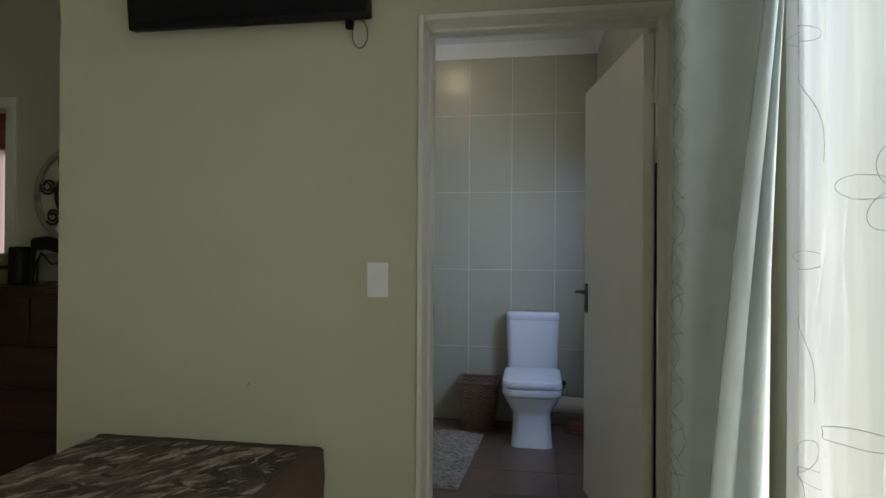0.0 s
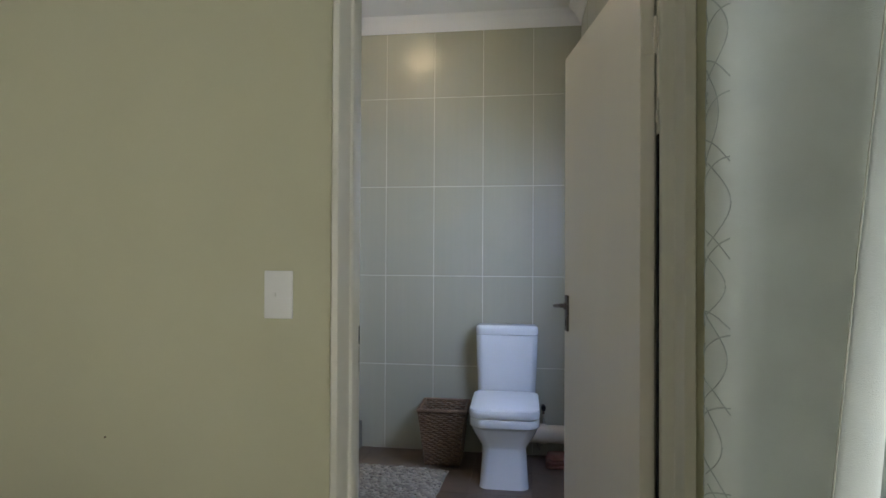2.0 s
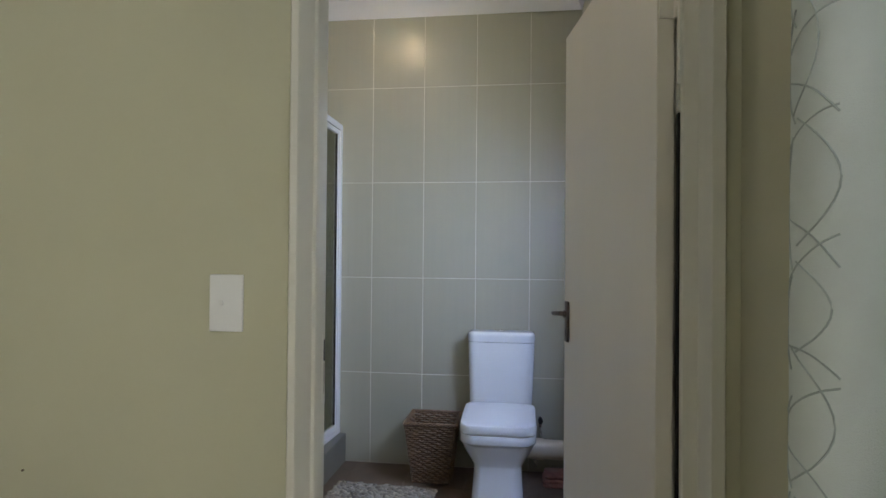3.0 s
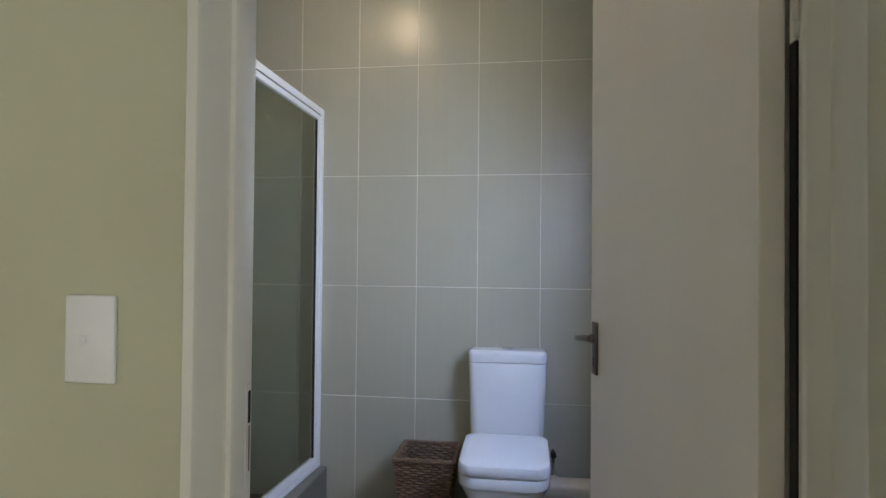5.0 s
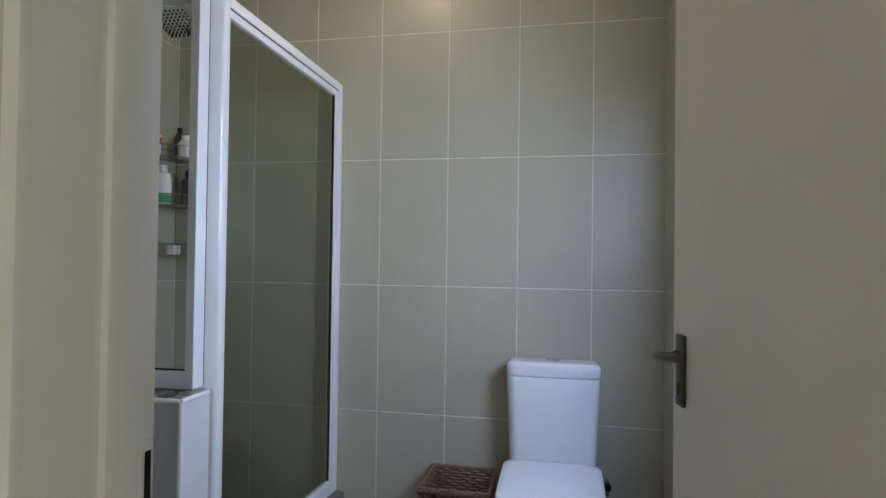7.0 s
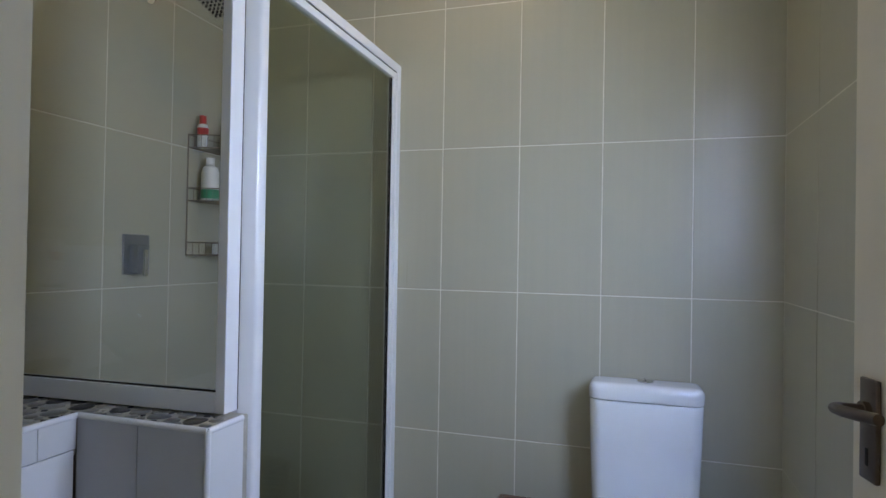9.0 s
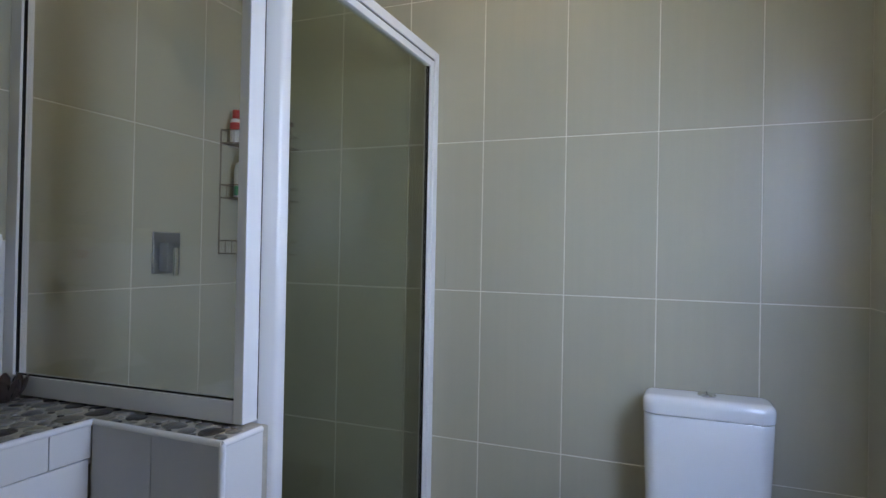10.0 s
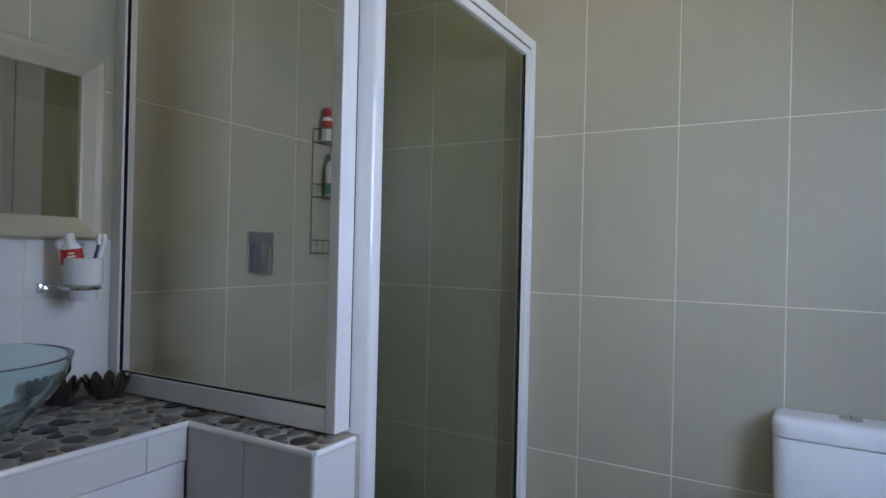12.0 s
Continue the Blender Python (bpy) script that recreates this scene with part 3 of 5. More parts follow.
for z, w, front, r in ((0.355, 0.330, 3.712, 0.035), (0.42, 0.344, 3.712, 0.035), (0.60, 0.358, 3.706, 0.038), (0.748, 0.366, 3.700, 0.040), (0.7515, 0.364, 3.702, 0.038), (0.7522, 0.348, 3.710, 0.034), (0.7555, 0.348, 3.710, 0.034)):
    rings.append(round_rect(TX, (front + 3.865) / 2, w, 3.865 - front - 0.012, z, r, 6, 0.010))
part("cistern", loft(bmesh.new(), rings), CERAMIC, toilet, smooth=True)
rings = []
for z, g in ((0.7545, -0.006), (0.7560, 0.000), (0.785, 0.0015), (0.796, -0.001), (0.803, -0.007), (0.807, -0.018), (0.808, -0.035)):
    rings.append(round_rect(TX, (3.700 + 3.865) / 2, 0.369 + 2 * g, 0.156 + 2 * g, z, 0.040 + min(g, 0), 6, 0.010))
part("cistern_lid", loft(bmesh.new(), rings), CERAMIC, toilet, smooth=True)
bm = lathe(bmesh.new(), [(0.028, 0.806), (0.028, 0.811), (0.024, 0.815), (0.006, 0.816)], TX, 3.785, 24)
button = part("flush_button", bm, CHROME, toilet, "round chrome flush button", True)
part("split", boxed(TX - 0.001, TX + 0.001, 3.760, 3.810, 0.8155, 0.8165), SEAL, button)

# waste pipe, valve and hose beside the toilet
pipe = thing("waste_pipe", (0.74, 3.76, 0.11), "cream plastic waste pipe running from the toilet", "pipe")
part("pipe", rodded((0.60, 3.765, 0.165), (0.905, 3.765, 0.165), 0.052, 24), CREAM_PIPE, pipe, smooth=True)
part("collar", rodded((0.66, 3.765, 0.165), (0.70, 3.765, 0.165), 0.058, 24), CREAM_PIPE, pipe, smooth=True)
valve = thing("stop_valve", (0.685, 3.87, 0.30), "small dark stop valve on the tiled wall", "valve")
bm = rodded((0.685, 3.876, 0.305), (0.685, 3.83, 0.305), 0.010, 12)
rod(bm, (0.685, 3.835, 0.305), (0.685, 3.835, 0.265), 0.008, 12)
part("body", bm, BRONZE, valve, smooth=True)
part("knob", rodded((0.685, 3.832, 0.305), (0.685, 3.80, 0.305), 0.014, 10), BLACK, valve, "black knob", True)
part("hose", tube([(0.685, 3.835, 0.265), (0.690, 3.83, 0.20), (0.684, 3.82, 0.11), (0.662, 3.80, 0.06), (0.645, 3.80, 0.10), (0.632, 3.81, 0.30), (0.615, 3.82, 0.40)], 0.006, 8), CHROME, valve, "braided hose", True)
RED_CLOTH = material("faded_red_cloth", (0.24, 0.10, 0.07), 0.9, spread=0.25, scale=30, stain=0.5, stain_colour=(0.33, 0.25, 0.20), stain_scale=14, bump=0.3, bump_scale=80)
cloth = thing("folded_cloth", (0.77, 3.72, 0.0), "folded reddish brown cloth on the floor under the pipe", "cloth")
bm = bmesh.new()
for i in range(3):
    loft(bm, [[(x + 0.006 * math.sin(5 * i + 9 * x), y, z) for x, y, z in round_rect(0.775, 3.70, 0.16 - 0.012 * i - 2 * g, 0.14 - 2 * g, 0.002 + 0.022 * i + h, 0.02, 4)] for h, g in ((0, 0.006), (0.006, 0), (0.014, 0), (0.020, 0.006))])
part("folds", bm, RED_CLOTH, cloth, smooth=True)

# ---- wicker waste basket ----
basket = thing("wicker_basket", (0.095, 3.69, 0.0), "brown woven wicker waste basket, empty and square", "basket")
BX, BY, BH = 0.097, 3.690, 0.335


def basket_outline(z, count, grow=0.0):
    k = z / BH
    w, d, r = 0.195 + 0.075 * k + grow, 0.180 + 0.095 * k + grow, 0.028
    pts, sides = [], []
    total = 2 * (w + d)
    for i in range(count):
        s = total * i / count
        if s < w:
            p = (-w / 2 + s, -d / 2, 0, -1)
        elif s < w + d:
            p = (w / 2, -d / 2 + s - w, 1, 0)
        elif s < 2 * w + d:
            p = (w / 2 - (s - w - d), d / 2, 0, 1)
        else:
            p = (-w / 2, d / 2 - (s - 2 * w - d), -1, 0)
        pts.append(p)
    return [(BX + x, BY + y, nx, ny) for x, y, nx, ny in pts]


weave = bmesh.new()
for j in range(27):
    z = 0.010 + j * 0.0119
    loop = []
    for i, (x, y, nx, ny) in enumerate(basket_outline(z, 72)):
        s = 0.0058 * math.cos(math.pi * (i / 2.0 + j)) + random.uniform(-0.0010, 0.0010)
        loop.append((x + nx * s, y + ny * s, z + random.uniform(-0.0015, 0.0015)))
    merge(weave, tube(loop, 0.0057, 6, True))
part("weave", weave, WICKER, basket, smooth=True)
for i in range(36):
    lo, hi = basket_outline(0.0, 36)[i], basket_outline(BH - 0.006, 36)[i]
    part("stake", rodded((lo[0], lo[1], 0.003), (hi[0], hi[1], BH - 0.006), 0.0034, 6), WICKER, basket)
RIM_WICKER = material("lighter_wicker", (0.17, 0.105, 0.062), 0.55, spread=0.3, scale=45, island=0.2)
rim = bmesh.new()
for k in range(3):
    loop = []
    for i, (x, y, nx, ny) in enumerate(basket_outline(BH, 120, 0.004)):
        a = 2 * math.pi * (i / 7.0 + k / 3.0)
        loop.append((x + nx * 0.006 * math.cos(a), y + ny * 0.006 * math.cos(a), BH - 0.006 + 0.006 * math.sin(a)))
    merge(rim, tube(loop, 0.0055, 5, True))
part("rim", rim, RIM_WICKER, basket, "plaited rim", True)
part("bottom", boxed(BX - 0.095, BX + 0.095, BY - 0.088, BY + 0.088, 0.004, 0.012), WICKER, basket)

# ---- bath mat ----
mat_thing = thing("bath_mat", (-0.14, 3.05, 0.0), "light grey tufted cotton bath mat on the brown floor", "bath mat")
MAT_TURN = Matrix.Translation((-0.145, 3.05, 0.0)) @ Matrix.Rotation(radians(-3), 4, "Z")
bm = boxed(-0.27, 0.27, -0.47, 0.47, 0.001, 0.008, 0.003)
bmesh.ops.transform(bm, matrix=MAT_TURN, verts=bm.verts)
part("backing", bm, MAT_PILE, mat_thing)
verts, faces = [], []
for i in range(30):
    for j in range(64):
        x, y = -0.262 + 0.524 * (i + random.uniform(0.2, 0.8)) / 30, -0.462 + 0.924 * (j + random.uniform(0.25, 0.75)) / 64
        h, r = random.uniform(0.008, 0.017), random.uniform(0.007, 0.011)
        lean = (random.uniform(-0.005, 0.005), random.uniform(-0.004, 0.004))
        n0 = len(verts)
        for ring, (rr, zz) in enumerate(((r, 0.006), (r * 1.05, 0.006 + h * 0.6), (r * 0.55, 0.006 + h))):
            for k in range(6):
                a = math.pi * k / 3
                verts.append((x + 1.5 * rr * math.cos(a) + lean[0] * ring, y + 0.75 * rr * math.sin(a) + lean[1] * ring, zz))
        for ring in range(2):
            for k in range(6):
                a, b = n0 + ring * 6 + k, n0 + ring * 6 + (k + 1) % 6
                faces.append((a, b, b + 6, a + 6))
        faces.append(tuple(n0 + 12 + k for k in range(6)))
me = bpy.data.meshes.new("tufting")
me.from_pydata([MAT_TURN @ Vector(v) - BASE[mat_thing.name] for v in verts], [], faces)
me.materials.append(MAT_PILE)
me.shade_smooth()
pile = new("tufting", me)
pile.parent = mat_thing
pile["kind"] = "stuff"

# ---- shower: kerb, framed glass panel, framed glass door ----
PX = -0.559                          # plane of the shower door
kerb = setting("shower_kerb", boxed(PX - 0.03, PX + 0.095, 3.012, BATH_BACK - 0.004, -0.003, 0.158, 0.003), GROUT, "low shower kerb of dark grey tiles", "kerb")
for a, b in ((3.013, 3.440), (3.443, BATH_BACK - 0.0045)):
    part("tile", boxed(PX + 0.0945, PX + 0.101, a, b, 0.0, 0.155, 0.001), KERB_TILE, kerb)
    part("tile", boxed(PX - 0.03, PX + 0.101, a, b, 0.1565, 0.164, 0.001), KERB_TILE, kerb)

TOPZ = 2.003


def lean(bm):
    """The enclosure stands slightly out of square to the room."""
    for v in bm.verts:
        v.co.x += 0.049 * (v.co.y - 2.914)
        if v.co.z > 1.5:                # the top runs out of level
            v.co.z += 0.040 * (3.86 - v.co.y)
    return bm


shower_door = thing("shower_enclosure_door", (PX, 3.40, 0.164), "closed shower door of tinted glass in a white aluminium frame", "shower door")
DY0, DY1 = 3.010, BATH_BACK - 0.004
for name, dims, label in (
        ("wall_channel", (PX - 0.018, PX + 0.018, DY1 - 0.033, DY1, 0.166, TOPZ), ""),
        ("top_rail", (PX - 0.018, PX + 0.018, DY0 + 0.0005, DY1 - 0.0335, TOPZ - 0.034, TOPZ), ""),
        ("bottom_rail", (PX - 0.018, PX + 0.018, DY0 + 0.0005, DY1 - 0.0335, 0.166, 0.190), ""),
        ("stile", (PX - 0.012, PX + 0.015, DY1 - 0.062, DY1 - 0.037, 0.194, TOPZ - 0.039), "white door stile"),
        ("rail", (PX - 0.012, PX + 0.015, DY0 + 0.001, DY1 - 0.0625, TOPZ - 0.065, TOPZ - 0.039), "white door rail"),
        ("rail", (PX - 0.012, PX + 0.015, DY0 + 0.001, DY1 - 0.0625, 0.194, 0.226), "white door rail")):
    part(name, lean(boxed(*dims, 0.002)), ALU, shower_door, label)
CORNER_ARC = [(-0.5290 + 0.018 * math.cos(radians(q)), 2.9500 + 0.018 * math.sin(radians(q))) for q in range(-48, 1, 4)]
part("post", prism([(-0.567, 2.9160), (-0.5425, 2.9160), (-0.5405, 2.9168)] + CORNER_ARC + [(-0.5105, 2.973), (-0.5125, 2.976), (-0.541, 2.978), (-0.541, 3.0095), (-0.567, 3.0095)], "z", 0.0, TOPZ + 0.036),
     POST_GLOSS, shower_door, "glossy white aluminium corner post with a rounded edge", True)
# black filler in the open gap beside the post stands in for its shade
part("seal", boxed(-0.562, -0.5412, 2.9134, 2.9158, 0.83, TOPZ - 0.001), SEAL, shower_door, "black strip put in for the shade of the joint")
for dims in ((PX - 0.006, PX + 0.0125, DY0 + 0.001, DY1 - 0.034, TOPZ - 0.0388, TOPZ - 0.0342), (PX - 0.004, PX + 0.008, DY0 + 0.0005, DY0 + 0.004, 0.227, TOPZ - 0.066),
             (PX - 0.004, PX + 0.008, DY1 - 0.0665, DY1 - 0.0625, 0.227, TOPZ - 0.066)):
    part("seal", lean(boxed(*dims)), SEAL, shower_door, "dark seal strip")
part("glass", lean(boxed(PX - 0.001, PX + 0.005, DY0 + 0.001, DY1 - 0.061, 0.224, TOPZ - 0.063)), GLASS_GREEN, shower_door, "green tinted glass").visible_shadow = False

panel = thing("glass_screen", (-0.92, 2.915, 0.832), "fixed glass shower panel in a white frame on the pebble counter", "glass screen")
PY = 2.862


def skew(bm):
    """The screen stands slightly out of square to the wall."""
    for v in bm.verts:
        v.co.y += 0.046 * (v.co.x + 0.55)
    return bm


S0, S1 = BATH_LEFT + 0.003, -0.549
part("stile", skew(boxed(-0.568, -0.541, PY, PY + 0.051, 0.828, TOPZ, 0.002)), ALU, panel)
part("stile", skew(boxed(S0, S0 + 0.042, PY, PY + 0.036, 0.828, TOPZ, 0.0015)), ALU, panel)
part("rail", skew(boxed(S0 + 0.0425, -0.5685, PY, PY + 0.036, 0.828, 0.880, 0.0015)), ALU, panel)
part("rail", skew(boxed(S0 + 0.0425, -0.5685, PY, PY + 0.036, TOPZ - 0.036, TOPZ, 0.0015)), ALU, panel)
part("seal", skew(boxed(S0 + 0.0425, -0.5685, PY + 0.008, PY + 0.013, 0.880, 0.8840)), SEAL, panel, "black rubber seal")
part("seal", skew(boxed(S0 + 0.0422, S0 + 0.0465, PY + 0.007, PY + 0.014, 0.885, TOPZ - 0.0365)), SEAL, panel, "black rubber seal")
part("glass", skew(boxed(S0 + 0.041, -0.567, PY + 0.011, PY + 0.017, 0.880, TOPZ - 0.034)), GLASS_SCREEN, panel, "faintly green glass").visible_shadow = False

# shower fittings
STEEL = material("dull_chrome", (0.30, 0.31, 0.33), 0.30, 0.9, spread=0.08, scale=20)
mixer = thing("shower_mixer", (BATH_LEFT, 3.375, 1.14), "square chrome shower mixer on the tiled wall", "shower mixer")
X = BATH_LEFT
part("plate", boxed(X + 0.0005, X + 0.010, 3.312, 3.432, 1.142, 1.290, 0.002), STEEL, mixer)
part("body", boxed(X + 0.010, X + 0.052, 3.335, 3.392, 1.150, 1.252, 0.006), STEEL, mixer, smooth=True)
part("lever", boxed(X + 0.052, X + 0.062, 3.352, 3.376, 1.135, 1.235, 0.003), CHROME, mixer, smooth=True)
head = thing("rain_shower", (-1.05, 3.43, 2.12), "square chrome rain shower head on a wall arm", "shower")
HEAD = Matrix.Translation((-1.010, 3.405, 2.142)) @ Matrix.Rotation(radians(-16), 4, "X")
bm = boxed(-0.09, 0.09, -0.09, 0.09, -0.007, 0.007, 0.004)
bmesh.ops.transform(bm, matrix=HEAD, verts=bm.verts)
part("plate", bm, CHROME, head, smooth=True)
bm = bmesh.new()
for i in range(9):
    for j in range(9):
        box(bm, -0.077 + 0.0185 * i, -0.071 + 0.0185 * i, -0.077 + 0.0185 * j, -0.071 + 0.0185 * j, -0.010, -0.0055)
bmesh.ops.transform(bm, matrix=HEAD, verts=bm.verts)
part("nozzles", bm, SEAL, head, "rubber nozzles")
part("arm", tube([(X + 0.001, 3.405, 2.19), (-1.16, 3.405, 2.19), (-1.05, 3.405, 2.186), (-1.016, 3.405, 2.165), (-1.01, 3.405, 2.144)], 0.011, 10), CHROME, head, smooth=True)
part("flange", rodded((X + 0.001, 3.405, 2.19), (X + 0.010, 3.405, 2.19), 0.028, 20), CHROME, head, smooth=True)

# wire caddy with bottles
caddy = thing("wire_caddy", (X + 0.06, 3.80, 1.215), "tall three-tier wire corner caddy of dull brown metal", "shower caddy")
CA, CB, CC, CD = (X + 0.006, 3.632), (X + 0.006, 3.868), (-1.128, 3.868), (-1.128, 3.805)
WIRE = material("dull_brown_wire", (0.25, 0.21, 0.165), 0.45, 0.5, spread=0.15, scale=30, stain=0.4, stain_colour=(0.12, 0.10, 0.08), stain_scale=25)
for x, y in (CA, CD, CB):
    part("upright", tube([(x, y, 1.212), (x, y, 1.716)], 0.0030, 8), WIRE, caddy)
for x, y in (CD,):
    part("hook", tube([(x, y, 1.714), (x, y, 1.748), (x + 0.006, y - 0.006, 1.762), (x + 0.016, y - 0.012, 1.758), (x + 0.020, y - 0.014, 1.744)], 0.0045, 8), BRONZE, caddy, "dark top hook", True)


def tier_front(q):
    """Bowed front edge of a tier, q from one end to the other."""
    b = 0.040 * math.sin(math.pi * q)
    return CA[0] + (CD[0] - CA[0]) * q + 0.64 * b, CA[1] + (CD[1] - CA[1]) * q - 0.77 * b


for z in (1.216, 1.440, 1.660):
    bm = bmesh.new()
    front = [tier_front(k / 10) for k in range(11)]
    for dz in (0.0, 0.052):
        merge(bm, tube([(x, y, z + dz) for x, y in front + [CC, CB]], 0.0025, 6, True))
    for k in range(1, 11):
        x, y = tier_front(k / 11)
        rod(bm, (x, y, z), (x, 3.868, z), 0.0013, 6)
        rod(bm, (x, y, z), (x, y, z + 0.052), 0.0013, 6)
    part("tier", bm, WIRE, caddy)


def bottle(name, at, label, cap_z, body, cap, body_mat, cap_mat, band=None):
    x, y, z = at
    b = thing(name, at, label, "bottle")
    part("body", lathe(bmesh.new(), [(r, z + h) for r, h in body], x, y, 20), body_mat, b, smooth=True)
    part("cap", lathe(bmesh.new(), [(r, z + cap_z + h) for r, h in cap], x, y, 16), cap_mat, b, smooth=True)
    if band:
        part("label_band", lathe(bmesh.new(), [(band[0] - 0.001, z + band[1]), (band[0], z + band[1]), (band[0], z + band[2]), (band[0] - 0.001, z + band[2])], x, y, 20), band[3], b, "printed band")
    return b


WHITE_PLASTIC = material("white_plastic", (0.80, 0.80, 0.79), 0.35, spread=0.03, scale=12)
RED_PLASTIC = material("red_plastic", (0.46, 0.030, 0.026), 0.35, spread=0.05, scale=12)
GREEN_PLASTIC = material("green_plastic", (0.05, 0.34, 0.17), 0.35, spread=0.05, scale=12)
DARK_BROWN = material("dark_brown_plastic", (0.030, 0.022, 0.020), 0.3, spread=0.1, scale=10)
FLAT = [(0.0, 0.0), (0.020, 0.0), (0.022, 0.006), (0.022, 0.084), (0.018, 0.094), (0.010, 0.098)]
bottle("shampoo_bottle", (-1.298, 3.673, 1.664), "white bottle with a red band and cap", 0.098, FLAT, [(0.014, 0.0), (0.014, 0.034), (0.004, 0.036)], WHITE_PLASTIC, RED_PLASTIC, (0.0227, 0.052, 0.080, RED_PLASTIC))
bottle("shower_gel_bottle", (-1.233, 3.790, 1.664), "squat white bottle standing upside down", 0.090, [(0.0, 0), (0.030, 0), (0.034, 0.01), (0.034, 0.07), (0.018, 0.09)], [(0.018, 0), (0.018, 0.02), (0.004, 0.022)], WHITE_PLASTIC, WHITE_PLASTIC)
bottle("conditioner_bottle", (-1.290, 3.825, 1.664), "tall dark brown bottle", 0.130, [(0.0, 0), (0.024, 0), (0.026, 0.01), (0.026, 0.11), (0.012, 0.13)], [(0.012, 0), (0.012, 0.025), (0.003, 0.027)], DARK_BROWN, BLACK)
bottle("lotion_bottle", (-1.283, 3.706, 1.444), "large white bottle with a green band", 0.150, [(0.0, 0.0), (0.034, 0.0), (0.036, 0.008), (0.036, 0.118), (0.029, 0.140), (0.013, 0.150)], [(0.017, 0.0), (0.017, 0.030), (0.004, 0.032)], WHITE_PLASTIC, WHITE_PLASTIC, (0.0367, 0.008, 0.046, GREEN_PLASTIC))
bottle("tonic_bottle", (-1.235, 3.815, 1.444), "dark bottle with a black cap", 0.140, [(0.0, 0), (0.027, 0), (0.029, 0.01), (0.029, 0.12), (0.012, 0.14)], [(0.013, 0), (0.013, 0.03), (0.003, 0.032)], DARK_BROWN, BLACK)
bottle("soap_pot", (-1.265, 3.755, 1.220), "low white soap pot", 0.030, [(0.0, 0), (0.030, 0), (0.033, 0.005), (0.033, 0.030)], [(0.034, 0), (0.034, 0.012), (0.004, 0.014)], WHITE_PLASTIC, WHITE_PLASTIC)
razor = thing("razor", (-1.19, 3.825, 1.22), "slim dark razor leaning in the caddy", "razor")
part("grip", tube([(-1.19, 3.815, 1.222), (-1.185, 3.830, 1.29), (-1.18, 3.842, 1.345)], 0.005, 8), DARK_BROWN, razor, smooth=True)
part("blade", boxed(-1.200, -1.160, 3.836, 3.850, 1.343, 1.355, 0.002), CHROME, razor)

# ---- vanity: tiled counter, nib wall, cupboard doors ----
FX, NY0, NY1, NX, CZ = -0.889, 2.755, 2.912, -0.500, 0.826
counter = thing("vanity_counter", (-1.10, 2.40, 0.0), "built-in white tiled vanity counter with a cut-pebble top", "counter")
bm = bmesh.new()
box(bm, BATH_LEFT + 0.0005, FX - 0.010, BATH_FRONT + 0.001, NY0 + 0.01, 0.72, CZ - 0.005)
box(bm, BATH_LEFT + 0.0005, NX - 0.008, NY0 + 0.01, NY1, 0.0, CZ - 0.005)
part("core", bm, PEBBLE_GROUT, counter, "cream pebble grout")
part("back_panel", boxed(BATH_LEFT + 0.0005, FX - 0.30, BATH_FRONT + 0.001, NY0 + 0.009, 0.10, 0.719), WHITE_WALL, counter)
y = BATH_FRONT + 0.004
while y < NY0 - 0.01:
    e = min(y + (0.425 if y < 2.0 else 0.356), NY0 - 0.001)
    part("front_tile", boxed(FX - 0.010, FX - 0.001, y, e, 0.738, CZ - 0.003, 0.0015), WHITE_TILE, counter)
    y = e + 0.0015
for a, b in ((FX - 0.0005, -0.7032), (-0.7018, NX - 0.009)):
    part("side_tile", boxed(a, b, NY0, NY0 + 0.010, 0.0, CZ - 0.003, 0.0012), SHADED_TILE, counter, "white tile with its shade put into a blue-grey colour")
part("end_tile", boxed(NX - 0.008, NX, NY0 + 0.0015, 2.885, 0.0, CZ - 0.003, 0.0012), WHITE_TILE, counter)


def bead(a, b):
    """Rounded white edging strip."""
    return rodded(a, b, 0.0080, 14)


part("edge_strip", bead((FX - 0.006, BATH_FRONT + 0.004, CZ - 0.0070), (FX - 0.006, NY0 + 0.004, CZ - 0.0070)), ALU, counter, "rounded white edging", True)
part("edge_strip", bead((FX - 0.004, NY0 + 0.006, CZ - 0.0070), (NX - 0.006, NY0 + 0.006, CZ - 0.0070)), ALU, counter, "rounded white edging", True)
part("edge_strip", bead((NX - 0.006, NY0 + 0.004, CZ - 0.0070), (NX - 0.006, 2.885, CZ - 0.0070)), ALU, counter, "rounded white edging", True)
part("edge_strip", bead((NX - 0.006, NY0 + 0.006, 0.0), (NX - 0.006, NY0 + 0.006, CZ - 0.006)), ALU, counter, "rounded white edging", True)
for a, b in ((BATH_FRONT + 0.01, 2.315), (2.319, NY0 - 0.004)):
    cupboard = thing("cupboard_door", (FX - 0.02, (a + b) / 2, 0.10), "plain white cupboard door under the counter", "cupboard door", "doors under the counter")
    part("panel", boxed(FX - 0.022, FX - 0.004, a, b, 0.10, 0.7345, 0.002), ALU, cupboard)
    k = b - 0.05 if a < 2.1 else a + 0.05
    part("knob", rodded((FX - 0.004, k, 0.60), (FX + 0.016, k, 0.60), 0.010, 14), CHROME, cupboard, "round chrome knob", True)

# ---- mirror over the basin ----
mirror = thing("wall_mirror", (BATH_LEFT, 2.40, 1.27), "wall mirror in a pale silver wooden frame", "mirror")
M0, M1, MZ0, MZ1, MW = 2.00, 2.786, 1.245, 1.737, 0.058
FRAME = [(0.0, 0.004), (0.0, 0.027), (0.006, 0.032), (0.022, 0.029), (0.050, 0.019), (MW - 0.002, 0.0175), (MW, 0.0150), (MW, 0.004)]


